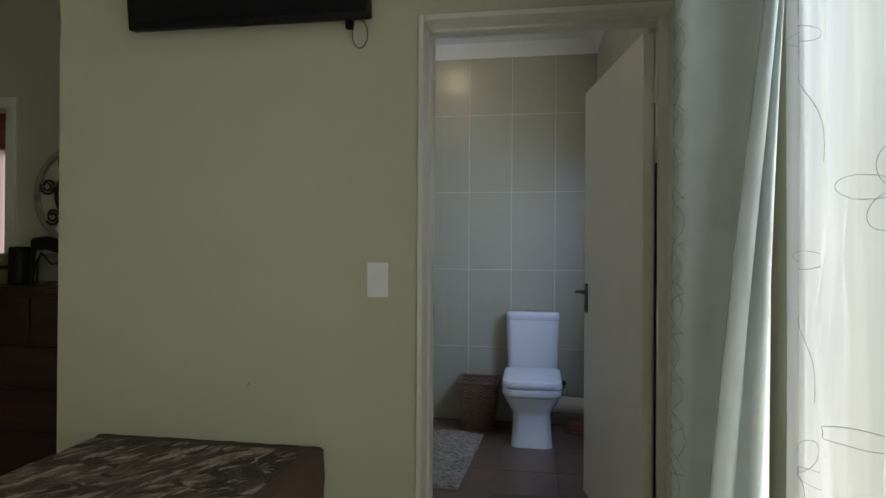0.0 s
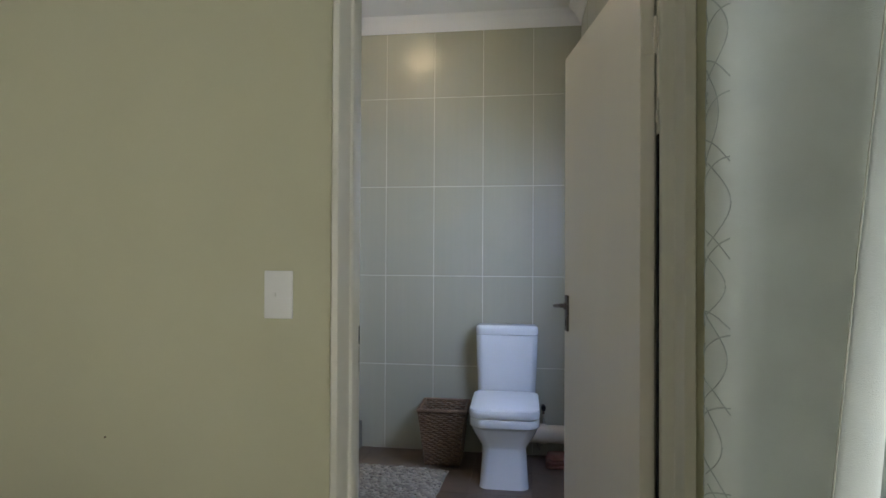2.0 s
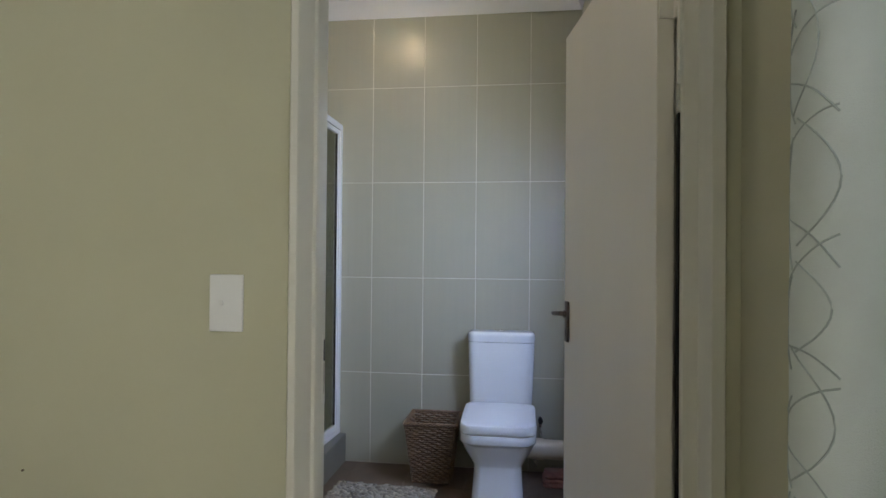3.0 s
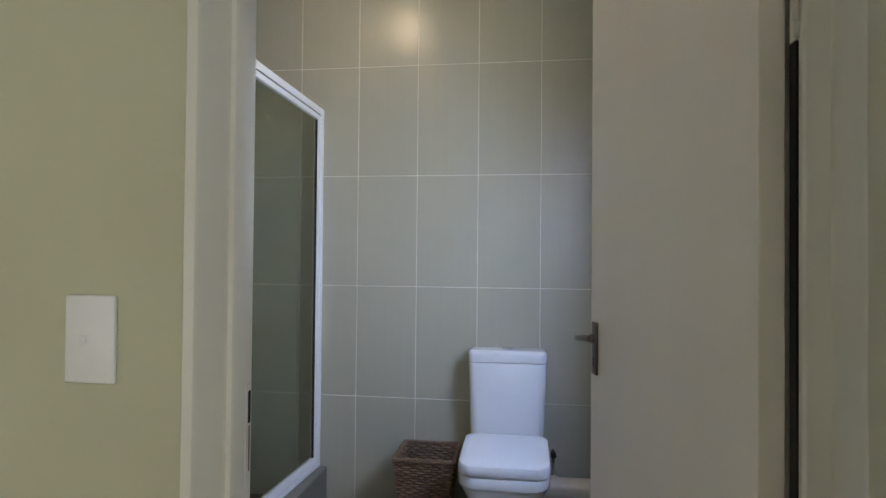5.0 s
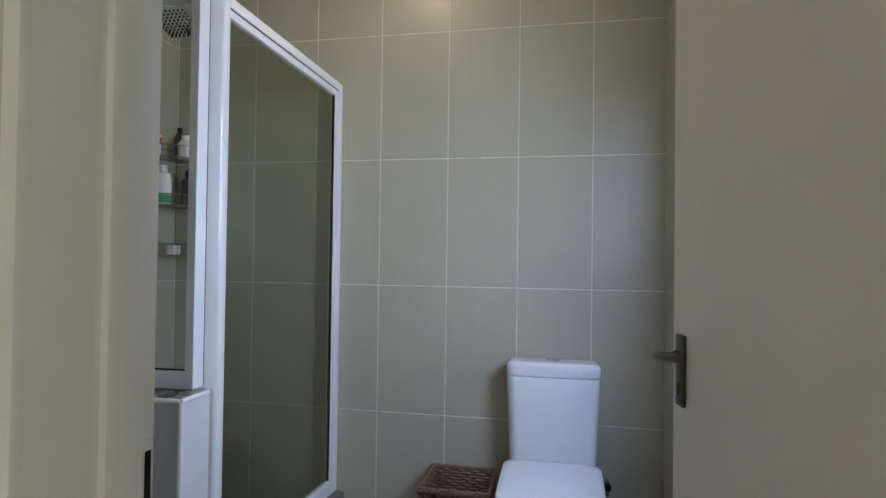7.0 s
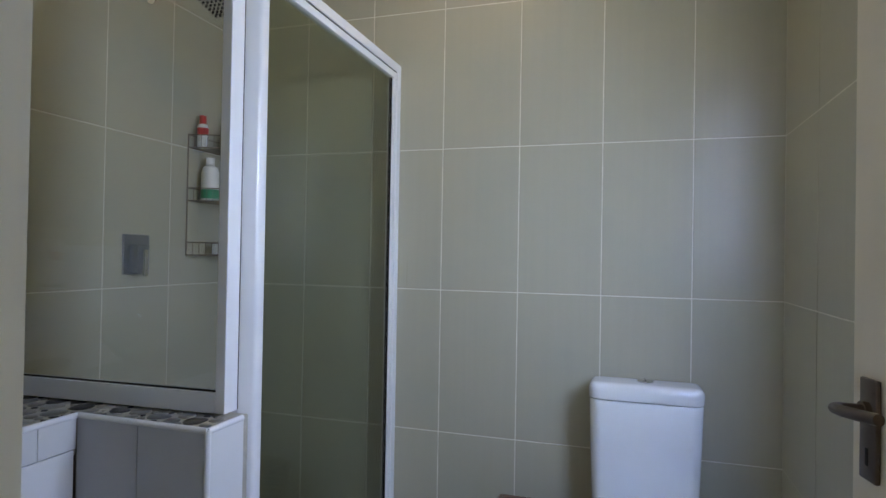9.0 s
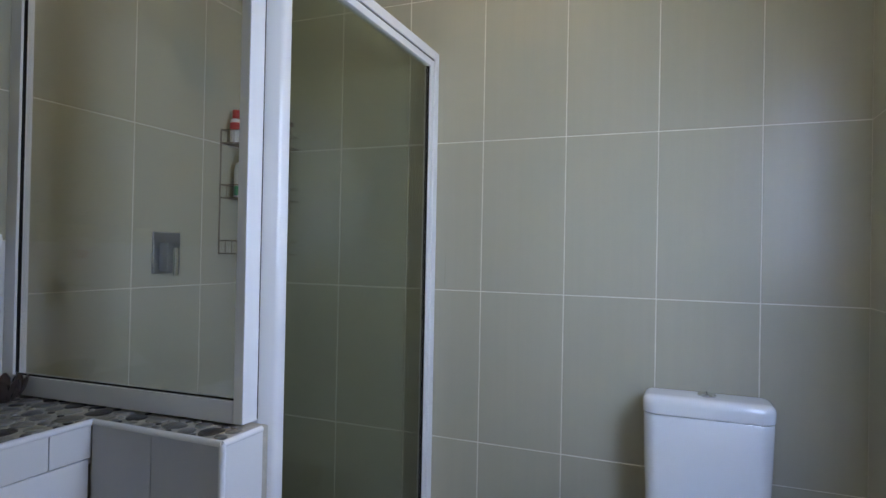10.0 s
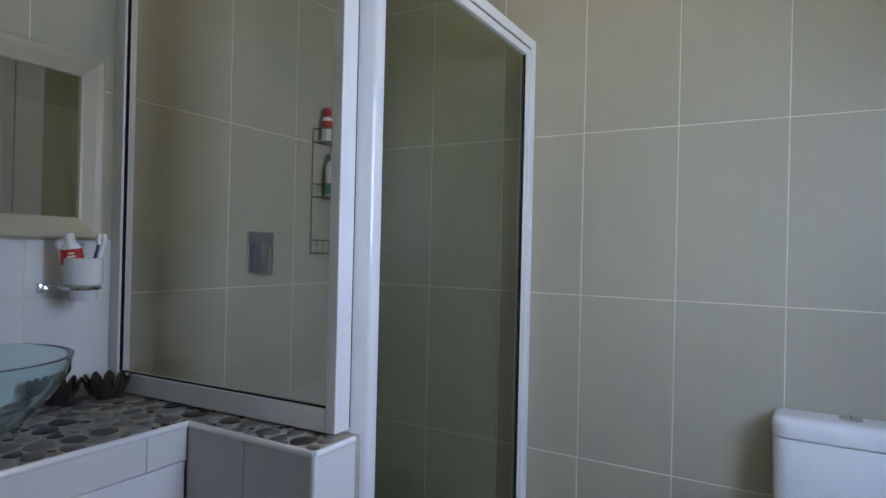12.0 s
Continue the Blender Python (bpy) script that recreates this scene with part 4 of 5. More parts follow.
def frame_side(corners):
    """A mitred length of frame; corners: start and end, each with the outline pushed inwards."""
    return loft(bmesh.new(), corners)


def ring_at(y, z, iy, iz):
    return [(BATH_LEFT + h, y + iy * a, z + iz * a) for a, h in FRAME]


for (ya, za, ia, ka), (yb, zb, ib, kb) in (((M0, MZ1, 1, -1), (M1, MZ1, -1, -1)), ((M1, MZ1, -1, -1), (M1, MZ0, -1, 1)), ((M1, MZ0, -1, 1), (M0, MZ0, 1, 1)), ((M0, MZ0, 1, 1), (M0, MZ1, 1, -1))):
    part("frame_side", frame_side([ring_at(ya, za, ia, ka), ring_at(yb, zb, ib, kb)]), MIRROR_FRAME, mirror)
part("silvered_glass", boxed(BATH_LEFT + 0.002, BATH_LEFT + 0.010, M0 + MW - 0.002, M1 - MW + 0.002, MZ0 + MW - 0.002, MZ1 - MW + 0.002), MIRROR, mirror, "silvered mirror glass")

# ---- glass basin ----
GX, GY, GR = -1.118, 2.392, 0.198
basin = thing("glass_basin", (GX, GY, CZ), "round clear aqua glass vessel basin on the pebble counter", "basin")
outer = [(0.045, CZ + 0.004), (0.075, CZ + 0.012), (0.120, CZ + 0.042), (0.165, CZ + 0.090), (0.195, CZ + 0.138), (GR, CZ + 0.168), (GR + 0.002, CZ + 0.173)]
inner = [(r - 0.012, z + 0.004) for r, z in reversed(outer[1:-1])] + [(0.02, CZ + 0.018), (0.003, CZ + 0.017)]
part("bowl", lathe(bmesh.new(), [(0.003, CZ + 0.004)] + outer + [(GR - 0.006, CZ + 0.174)] + inner, GX, GY, 56), GLASS_BASIN, basin, "thick aqua glass bowl", True)
part("ring", lathe(bmesh.new(), [(0.040, CZ - 0.003), (0.048, CZ - 0.003), (0.048, CZ + 0.005), (0.040, CZ + 0.005)], GX, GY, 32), CHROME, basin, "chrome ring", True)
part("waste", lathe(bmesh.new(), [(0.022, CZ + 0.018), (0.022, CZ + 0.022), (0.006, CZ + 0.024)], GX, GY, 20), CHROME, basin, "chrome waste", True)

# ---- cup holder with toothpaste and brushes ----
UX, UY = -1.252, 2.706
holder = thing("cup_holder", (BATH_LEFT, 2.655, 1.107), "chrome wall cup holder beside the mirror", "cup holder")
part("rosette", boxed(BATH_LEFT + 0.0005, BATH_LEFT + 0.020, 2.636, 2.668, 1.106, 1.130, 0.003), CHROME, holder, smooth=True)
part("arm", boxed(BATH_LEFT + 0.020, BATH_LEFT + 0.034, 2.640, UY - 0.022, 1.112, 1.125, 0.003), CHROME, holder, smooth=True)
part("bracket", boxed(BATH_LEFT + 0.030, UX - 0.036, UY - 0.034, UY - 0.020, 1.112, 1.125, 0.003), CHROME, holder, smooth=True)
part("ring", tube([(UX + 0.039 * math.cos(2 * math.pi * k / 32), UY + 0.039 * math.sin(2 * math.pi * k / 32), 1.121) for k in range(32)], 0.0055, 8, True), CHROME, holder, smooth=True)
cup = thing("ceramic_cup", (UX, UY, 1.088), "white ceramic tumbler in the chrome holder", "cup")
part("body", lathe(bmesh.new(), [(0.003, 1.088), (0.030, 1.088), (0.032, 1.092), (0.033, 1.124), (0.044, 1.130), (0.045, 1.134), (0.045, 1.196), (0.042, 1.197), (0.041, 1.136), (0.003, 1.134)], UX, UY, 36), CERAMIC, cup, smooth=True)
paste = thing("toothpaste_tube", (UX - 0.005, UY - 0.018, 1.137), "red and white toothpaste tube standing in the cup", "toothpaste")
TUBE = Matrix.Translation((UX - 0.004, UY - 0.016, 1.137)) @ Matrix.Rotation(radians(9), 4, "X") @ Matrix.Rotation(radians(60), 4, "Z")
for name, mat, rings in (("tube", WHITE_PLASTIC, [(0.026, 0.003, 0.0), (0.026, 0.006, 0.05), (0.024, 0.014, 0.085), (0.016, 0.014, 0.098)]),
                         ("print", RED_PLASTIC, [(0.0265, 0.0075, 0.045), (0.0262, 0.0085, 0.055), (0.0248, 0.0142, 0.078), (0.0246, 0.0144, 0.084)]),
                         ("cap", WHITE_PLASTIC, [(0.012, 0.012, 0.098), (0.0115, 0.0115, 0.122), (0.010, 0.010, 0.124)])):
    bm = loft(bmesh.new(), [[(a * math.cos(2 * math.pi * k / 20), b * math.sin(2 * math.pi * k / 20), z) for k in range(20)] for a, b, z in rings])
    bmesh.ops.transform(bm, matrix=TUBE, verts=bm.verts)
    part(name, bm, mat, paste, smooth=True)
for k, h in enumerate((0.058, 0.066, 0.074)):
    bm = boxed(-0.012 + 0.002 * k, 0.010 - 0.002 * k, -0.0155, -0.0085, h - 0.002, h + 0.002, 0.0005)
    bmesh.ops.transform(bm, matrix=TUBE, verts=bm.verts)
    part("lettering_bar", bm, WHITE_PLASTIC, paste, "white bar of unreadable lettering")
BLUE_PLASTIC = material("blue_plastic", (0.05, 0.07, 0.20), 0.35, spread=0.05, scale=12)
for k, (dx, dy, tx, ty, m) in enumerate(((0.010, 0.010, 0.012, 0.020, BLUE_PLASTIC), (0.014, 0.016, -0.006, 0.036, WHITE_PLASTIC))):
    brush = thing("toothbrush", (UX + dx, UY + dy, 1.137), ("blue" if k == 0 else "white") + " toothbrush standing in the cup", "toothbrush", "toothbrushes in the cup")
    a, b = Vector((UX + dx, UY + dy, 1.137)), Vector((UX + dx + tx, UY + dy + ty, 1.250))
    part("handle", tube([a, a.lerp(b, 0.4), a.lerp(b, 0.8), b], 0.0042, 8), m, brush, smooth=True)
    bm = boxed(-0.006, 0.006, -0.010, 0.0, -0.014, 0.014, 0.002)
    bmesh.ops.translate(bm, verts=bm.verts, vec=b + Vector((0, 0, -0.004)))
    part("bristles", bm, WHITE_PLASTIC, brush, "white bristles")

# ---- dark glass flower dish in the corner ----
DARK_GLASS = material("dark_smoked_glass", (0.035, 0.024, 0.022), 0.10, spread=0.2, scale=30, Coat_Weight=0.5)
def flower_dish(x, y, size):
    dish = thing("flower_dish", (x, y, CZ), "dark smoked glass candle dish shaped like an open flower", "dish", "flower dishes on the counter")
    part("cup", lathe(bmesh.new(), [(0.003, CZ + 0.001), (0.030 * size, CZ + 0.001), (0.034 * size, CZ + 0.010), (0.040 * size, CZ + 0.034), (0.036 * size, CZ + 0.036), (0.030 * size, CZ + 0.014), (0.003, CZ + 0.010)], x, y, 28), DARK_GLASS, dish, smooth=True)
    for k in range(10):
        a = 2 * math.pi * k / 10
        c, s = math.cos(a), math.sin(a)
        rings = []
        for r, z, w, t in ((0.038, 0.010, 0.012, 0.005), (0.050, 0.030, 0.018, 0.006), (0.057, 0.050, 0.015, 0.006), (0.061, 0.062, 0.005, 0.003)):
            r, w = r * size, w * size
            rings.append([(x + c * (r + t * math.cos(q)) - s * w * math.sin(q), y + s * (r + t * math.cos(q)) + c * w * math.sin(q), CZ + z + 0.3 * t * math.cos(q)) for q in (2 * math.pi * i / 10 for i in range(10))])
        part("petal", loft(bmesh.new(), rings), DARK_GLASS, dish, smooth=True)


flower_dish(-1.246, 2.772, 0.92)
flower_dish(-1.286, 2.668, 0.84)

# ---- bedroom: bench with patterned throw ----
def throw_material():
    """Dark brown weave: fine pale diagonal threads, darker leaf motifs, reddish ground."""
    m = material("patterned_brown_throw", (0.12, 0.08, 0.06), 0.9, spread=0.15, scale=60, bump=0.5, bump_scale=260)
    n, l = m.node_tree.nodes, m.node_tree.links
    co = n.new("ShaderNodeTexCoord")

    def streaks(scale, stretch, turn, detail, distort, low, high):
        mp = n.new("ShaderNodeMapping")
        mp.vector_type = "TEXTURE"
        mp.inputs["Scale"].default_value, mp.inputs["Rotation"].default_value = (1.0, 1.0 / stretch, 1.0), (0, 0, radians(turn))
        l.new(co.outputs["Object"], mp.inputs["Vector"])
        a = n.new("ShaderNodeTexNoise")
        a.inputs["Scale"].default_value, a.inputs["Detail"].default_value, a.inputs["Distortion"].default_value = scale, detail, distort
        l.new(mp.outputs["Vector"], a.inputs["Vector"])
        f = n.new("ShaderNodeMapRange")
        f.inputs["From Min"].default_value, f.inputs["From Max"].default_value = low, high
        l.new(a.outputs["Fac"], f.inputs["Value"])
        return f.outputs["Result"]

    def blend(fac, a, b):
        x = n.new("ShaderNodeMix")
        x.data_type = "RGBA"
        l.new(fac, x.inputs[0])
        for slot, v in ((6, a), (7, b)):
            if isinstance(v, tuple):
                x.inputs[slot].default_value = (*v, 1)
            else:
                l.new(v, x.inputs[slot])
        return x.outputs[2]

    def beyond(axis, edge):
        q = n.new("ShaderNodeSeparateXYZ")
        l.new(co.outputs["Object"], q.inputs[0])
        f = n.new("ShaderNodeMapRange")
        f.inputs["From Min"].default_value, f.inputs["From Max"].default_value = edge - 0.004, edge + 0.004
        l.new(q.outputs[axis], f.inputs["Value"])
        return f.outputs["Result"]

    ground = blend(streaks(3.5, 2.0, 62, 4.0, 0.8, 0.44, 0.58), (0.085, 0.052, 0.038), (0.205, 0.145, 0.105))
    thread = blend(streaks(6.0, 3.5, 62, 6.0, 0.6, 0.51, 0.62), ground, (0.50, 0.43, 0.34))
    motif = blend(streaks(6.5, 1.5, 40, 4.0, 1.2, 0.54, 0.58), thread, (0.034, 0.020, 0.016))
    yarn = blend(streaks(60.0, 5.0, 62, 2.0, 0.0, 0.50, 0.72), motif, (0.22, 0.17, 0.13))
    lines = blend(streaks(44.0, 9.0, 62, 2.0, 0.0, 0.54, 0.62), yarn, (0.042, 0.028, 0.022))
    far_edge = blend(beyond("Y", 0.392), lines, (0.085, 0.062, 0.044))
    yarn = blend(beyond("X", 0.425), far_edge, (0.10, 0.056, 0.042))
    l.new(yarn, n["Principled BSDF"].inputs["Base Color"])
    return m


THROW = throw_material()
bench = thing("bench", (-0.79, 1.30, 0.0), "low wide bench under a brown patterned woven throw", "bench")
part("base", boxed(-1.255, -0.325, 0.86, 1.705, 0.05, 0.43, 0.01), DARK_WOOD, bench)
for x in (-1.20, -0.38):
    for y in (0.92, 1.65):
        part("leg", rodded((x, y, 0.0), (x, y, 0.06), 0.025, 12), DARK_WOOD, bench)
bm = bmesh.new()
cols, rows = 64, 56
X0, X1, Y0, Y1, TOP = -1.275, -0.305, 0.84, 1.724, 0.466
grid = []
for j in range(rows + 1):
    line = []
    for i in range(cols + 1):
        x, y = X0 + (X1 - X0) * i / cols, Y0 + (Y1 - Y0) * j / rows
        z = TOP + 0.007 * noise.noise(Vector((x * 5, y * 5, 0))) + 0.003 * noise.noise(Vector((x * 17, y * 17, 3)))
        edge = min(x - X0, X1 - x, y - Y0)
        z -= 0.010 * max(0.0, 1 - edge / 0.025) ** 2
        line.append(bm.verts.new((x, y + 0.004 * noise.noise(Vector((x * 9, 0, 0))), z)))
    grid.append(line)
for j in range(rows):
    for i in range(cols):
        bm.faces.new((grid[j][i], grid[j][i + 1], grid[j + 1][i + 1], grid[j + 1][i]))


def drop(edge, nx, ny):
    low = edge
    for k in range(1, 12):
        ring = []
        for s, v in enumerate(edge):
            fold = 0.010 * math.sin(s * 0.55) * (k / 11) + 0.012 * noise.noise(Vector((s * 0.13, k * 0.2, 5)))
            ring.append(bm.verts.new((v.co.x + nx * (0.006 + fold) * min(1, k / 3), v.co.y + ny * (0.006 + fold) * min(1, k / 3), v.co.z - 0.033 * k)))
        for s in range(len(edge) - 1):
            bm.faces.new((low[s], low[s + 1], ring[s + 1], ring[s]))
        low = ring


drop([grid[j][cols] for j in range(rows + 1)], 1, 0)
drop([grid[j][0] for j in range(rows + 1)], -1, 0)
drop(grid[0], 0, -1)
throw = thing("woven_throw", (-0.79, 1.30, 0.43), "brown woven throw with dark leaf pattern over the bench", "throw")
edge = [tuple(v.co) for v in grid[rows]]
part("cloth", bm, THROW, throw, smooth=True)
part("hem", tube([(x, y, z + 0.001) for x, y, z in edge], 0.005, 8), THROW, throw, "rolled dark hem", True)

# ---- passage: chest of drawers, ornaments, round metal mirror, far door ----
chest = thing("chest_of_drawers", (-2.02, 2.38, 0.0), "dark mahogany chest of drawers in the dim passage", "chest of drawers")
CX, CY = (-2.50, -1.53), (2.165, 2.600)
part("carcass", boxed(CX[0] + 0.015, CX[1] - 0.015, CY[0] + 0.015, CY[1], 0.06, 1.005, 0.003), DARK_WOOD, chest)
part("top", boxed(CX[0], CX[1], CY[0] - 0.01, CY[1], 1.005, 1.032, 0.006), DARK_WOOD, chest)
part("plinth", boxed(CX[0] + 0.02, CX[1] - 0.02, CY[0] + 0.03, CY[1] - 0.01, 0.0, 0.06), DARK_WOOD, chest)
zs = [0.085, 0.305, 0.525, 0.735, 0.985]
for z0, z1 in zip(zs, zs[1:]):
    for a, b in (((CX[0] + 0.03, -2.02), (-2.01, CX[1] - 0.03)) if z1 > 0.9 else ((CX[0] + 0.03, CX[1] - 0.03),)):
        drawer = part("drawer", boxed(a, b, CY[0] - 0.002, CY[0] + 0.016, z0 + 0.006, z1 - 0.006, 0.004), DARK_WOOD, chest)
        for k in ((a + b) / 2,) if z1 > 0.9 else (a + 0.2, b - 0.2):
            part("knob", lathe(bmesh.new(), [(0.004, 0), (0.010, 0.004), (0.016, 0.016), (0.010, 0.024), (0.002, 0.026)], 0, 0, 14), BRONZE, drawer)
            knob = drawer.children[-1]
            knob.matrix_local = Matrix.Translation(Vector((k, CY[0] - 0.002, (z0 + z1) / 2)) - BASE[chest.name]) @ Matrix.Rotation(radians(90), 4, "X") @ Matrix.Translation(BASE[chest.name])

TOPC = 1.033
YELLOW_TIN = material("yellow_green_tin", (0.22, 0.21, 0.06), 0.4, spread=0.1, scale=12)
tin = thing("tin_box", (-2.375, 2.35, TOPC), "yellow-green tin box with a dark band", "tin")
part("body", boxed(-2.43, -2.335, 2.31, 2.40, TOPC, TOPC + 0.165, 0.004), YELLOW_TIN, tin)
part("band", boxed(-2.432, -2.333, 2.308, 2.402, TOPC + 0.080, TOPC + 0.10), BLACK, tin, "dark band")
canister = thing("canister", (-2.262, 2.36, TOPC), "black round canister on the chest", "canister")
part("body", lathe(bmesh.new(), [(0.003, TOPC), (0.052, TOPC), (0.054, TOPC + 0.01), (0.054, TOPC + 0.19), (0.050, TOPC + 0.20), (0.003, TOPC + 0.205)], -2.262, 2.36), BLACK, canister, smooth=True)
GLASS_JAR = glass("grey_jar_glass", (0.75, 0.80, 0.78), 0.05)
jar = thing("glass_jar", (-2.075, 2.36, TOPC), "clear glass jar with a dark handle", "jar")
part("body", lathe(bmesh.new(), [(0.003, TOPC), (0.06, TOPC), (0.068, TOPC + 0.02), (0.060, TOPC + 0.14), (0.050, TOPC + 0.165), (0.046, TOPC + 0.165), (0.056, TOPC + 0.13), (0.062, TOPC + 0.02), (0.003, TOPC + 0.008)], -2.075, 2.36), GLASS_JAR, jar, smooth=True)
dryer = thing("hair_dryer", (-2.0, 2.26, TOPC), "black hair dryer lying across the jars", "hair dryer")
part("handle", tube([(-2.12, 2.28, TOPC + 0.004), (-2.115, 2.28, TOPC + 0.10), (-2.10, 2.28, TOPC + 0.19), (-2.07, 2.28, TOPC + 0.222), (-2.03, 2.28, TOPC + 0.225)], 0.012, 10), BLACK, dryer, smooth=True)
part("barrel", tube([(-2.09, 2.28, TOPC + 0.215), (-2.02, 2.28, TOPC + 0.222), (-1.94, 2.28, TOPC + 0.20), (-1.86, 2.28, TOPC + 0.185)], 0.036, 14), BLACK, dryer, smooth=True)
part("cord", tube([(-2.115, 2.285, TOPC + 0.02), (-2.07, 2.26, TOPC + 0.12), (-2.03, 2.25, TOPC + 0.17), (-1.97, 2.25, TOPC + 0.11), (-1.90, 2.25, TOPC + 0.13), (-1.80, 2.26, TOPC + 0.09)], 0.005, 8), BLACK, dryer, smooth=True)

RY, RZ, RX, RR = NOOK_BACK - 0.012, 1.535, -2.124, 0.274
IRON = material("dark_wrought_iron", (0.045, 0.038, 0.032), 0.5, 0.6, spread=0.2, scale=30)
PALE_RIM = material("pale_antiqued_rim", (0.30, 0.27, 0.21), 0.5, spread=0.15, scale=25)
round_mirror = thing("round_mirror", (RX, NOOK_BACK, RZ - RR), "round wall mirror with scrolled dark iron and a pale rim", "mirror")
part("rim", tube([(RX + RR * math.cos(2 * math.pi * k / 64), RY, RZ + RR * math.sin(2 * math.pi * k / 64)) for k in range(64)], 0.018, 8, True), PALE_RIM, round_mirror, "pale antiqued rim", True)
part("inner_ring", tube([(RX + 0.150 * math.cos(2 * math.pi * k / 64), RY, RZ + 0.150 * math.sin(2 * math.pi * k / 64)) for k in range(64)], 0.009, 8, True), IRON, round_mirror, smooth=True)
bm = rodded((RX, RY + 0.010, RZ), (RX, RY + 0.004, RZ), 0.150, 48)
part("silvered_glass", bm, MIRROR, round_mirror, "round silvered glass")
for k in range(7):
    a0 = 2 * math.pi * k / 7 + radians(165)
    pts = []
    for i in range(26):
        q = i / 25 * 3.6 * math.pi
        r = 0.050 * (1 - 0.72 * i / 25)
        u, v = r * math.cos(q), r * math.sin(q)
        cc = Vector((math.cos(a0), 0, math.sin(a0))) * 0.205
        pts.append(Vector((RX, RY - 0.004, RZ)) + cc + Vector((math.cos(a0) * u - math.sin(a0) * v, 0, math.sin(a0) * u + math.cos(a0) * v)))
    part("scroll", tube(pts, 0.0065, 6), IRON, round_mirror, "dark iron scroll", True)

far_frame = thing("far_door_frame", ((FAR[0] + FAR[1]) / 2, NOOK_BACK, 0), "white painted frame of the far doorway", "door frame", kind="structure")
for a, b, c, d in ((FAR[0] - 0.03, FAR[0] + 0.03, -0.002, FAR[2]), (FAR[1] - 0.03, FAR[1] + 0.035, -0.002, FAR[2]), (FAR[0] - 0.03, FAR[1] + 0.035, FAR[2] + 0.0005, FAR[2] + 0.06)):
    part("member", boxed(a, b, NOOK_BACK - 0.014, NOOK_BACK + 0.134, c, d, 0.004), FRAME_PAINT, far_frame)
PINK_CLOTH = fabric("pale_pink_curtain", (0.75, 0.60, 0.58), 0.5, 20, 0.05)
ORANGE_BROWN = material("orange_brown_pelmet", (0.40, 0.165, 0.095), 0.7, spread=0.1, scale=20)
pelmet = thing("pelmet", (-4.55, 4.05, 2.08), "orange-brown pelmet over the far window", "pelmet")
part("board", boxed(-5.15, -3.95, 4.02, 4.21, 2.09, 2.50, 0.004), ORANGE_BROWN, pelmet)
far_curtain = thing("pink_curtain", (-4.55, 4.08, 0.75), "pale pink curtain glowing in the far window", "curtain")
bm = bmesh.new()
low, high = [], []
for i in range(81):
    x = -5.08 + 1.06 * i / 80
    y = 4.075 + 0.018 * math.sin(i * 0.9)
    low.append(bm.verts.new((x, y, 0.75)))
    high.append(bm.verts.new((x, y, 2.088)))
for i in range(80):
    bm.faces.new((low[i], low[i + 1], high[i + 1], high[i]))
part("cloth", bm, PINK_CLOTH, far_curtain, smooth=True)

# ---- bedroom window, sheer and curtain ----
bed_win = thing("window_bedroom", (1.16, -0.5, WIN[2]), "large white-framed bedroom window behind the curtains", "window", kind="structure")
ys = (WIN[0], -1.35, -0.40, WIN[1])
for y in ys:
    a = min(max(y - 0.025, WIN[0]), WIN[1] - 0.05)
    part("mullion", boxed(1.15, 1.20, a, a + 0.05, WIN[2], WIN[3]), ALU, bed_win)
for z in (WIN[2], WIN[3] - 0.05):
    for a, b in zip(ys, ys[1:]):
        part("rail", boxed(1.152, 1.198, a + 0.026, b - 0.026, z, z + 0.05), ALU, bed_win)
for a, b in zip(ys, ys[1:]):
    part("pane", boxed(1.172, 1.176, a + 0.02, b - 0.02, WIN[2] + 0.04, WIN[3] - 0.04), GLASS_CLEAR, bed_win).visible_shadow = False
rail = thing("curtain_rail", (0.95, -0.5, 2.44), "slim white curtain rail above the bedroom window", "curtain rail")
part("rod", rodded((0.955, -2.45, 2.45), (0.955, 0.93, 2.45), 0.012, 14), ALU, rail, smooth=True)
for y in (-2.35, 0.90):
    part("bracket", boxed(0.955, BED_RIGHT - 0.0005, y - 0.012, y + 0.012, 2.44, 2.46, 0.002), ALU, rail)


def hanging(name, plan, z0, z1, mat, parent, steps=20, n=300):
    """Cloth hung along plan(s, k): s along the cloth 0..1, k down from the top 0..1."""
    bm = bmesh.new()
    rows_ = []
    for j in range(steps + 1):
        k = j / steps
        rows_.append([bm.verts.new((*plan(i / n, k), z1 + (z0 - z1) * k)) for i in range(n + 1)])
    for j in range(steps):
        for i in range(n):
            bm.faces.new((rows_[j][i], rows_[j][i + 1], rows_[j + 1][i + 1], rows_[j + 1][i]))
    ob = part(name, bm, mat, parent, smooth=True)
    return ob


# plan points of the drawn curtain: deep folds towards the bed, gathered near the window's end
FOLDS = [(1.000, 0.985), (0.930, 1.000), (0.860, 0.995), (0.815, 0.975), (0.797, 0.945), (0.802, 0.914), (0.820, 0.898), (0.846, 0.894), (0.875, 0.890), (0.905, 0.876), (0.928, 0.850),
         (0.932, 0.815), (0.916, 0.780), (0.884, 0.756), (0.866, 0.738), (0.874, 0.726), (0.886, 0.722), (0.896, 0.728), (0.900, 0.748), (0.905, 0.738), (0.912, 0.725), (0.920, 0.723), (0.927, 0.733), (0.930, 0.760), (0.936, 0.785), (0.948, 0.800)]


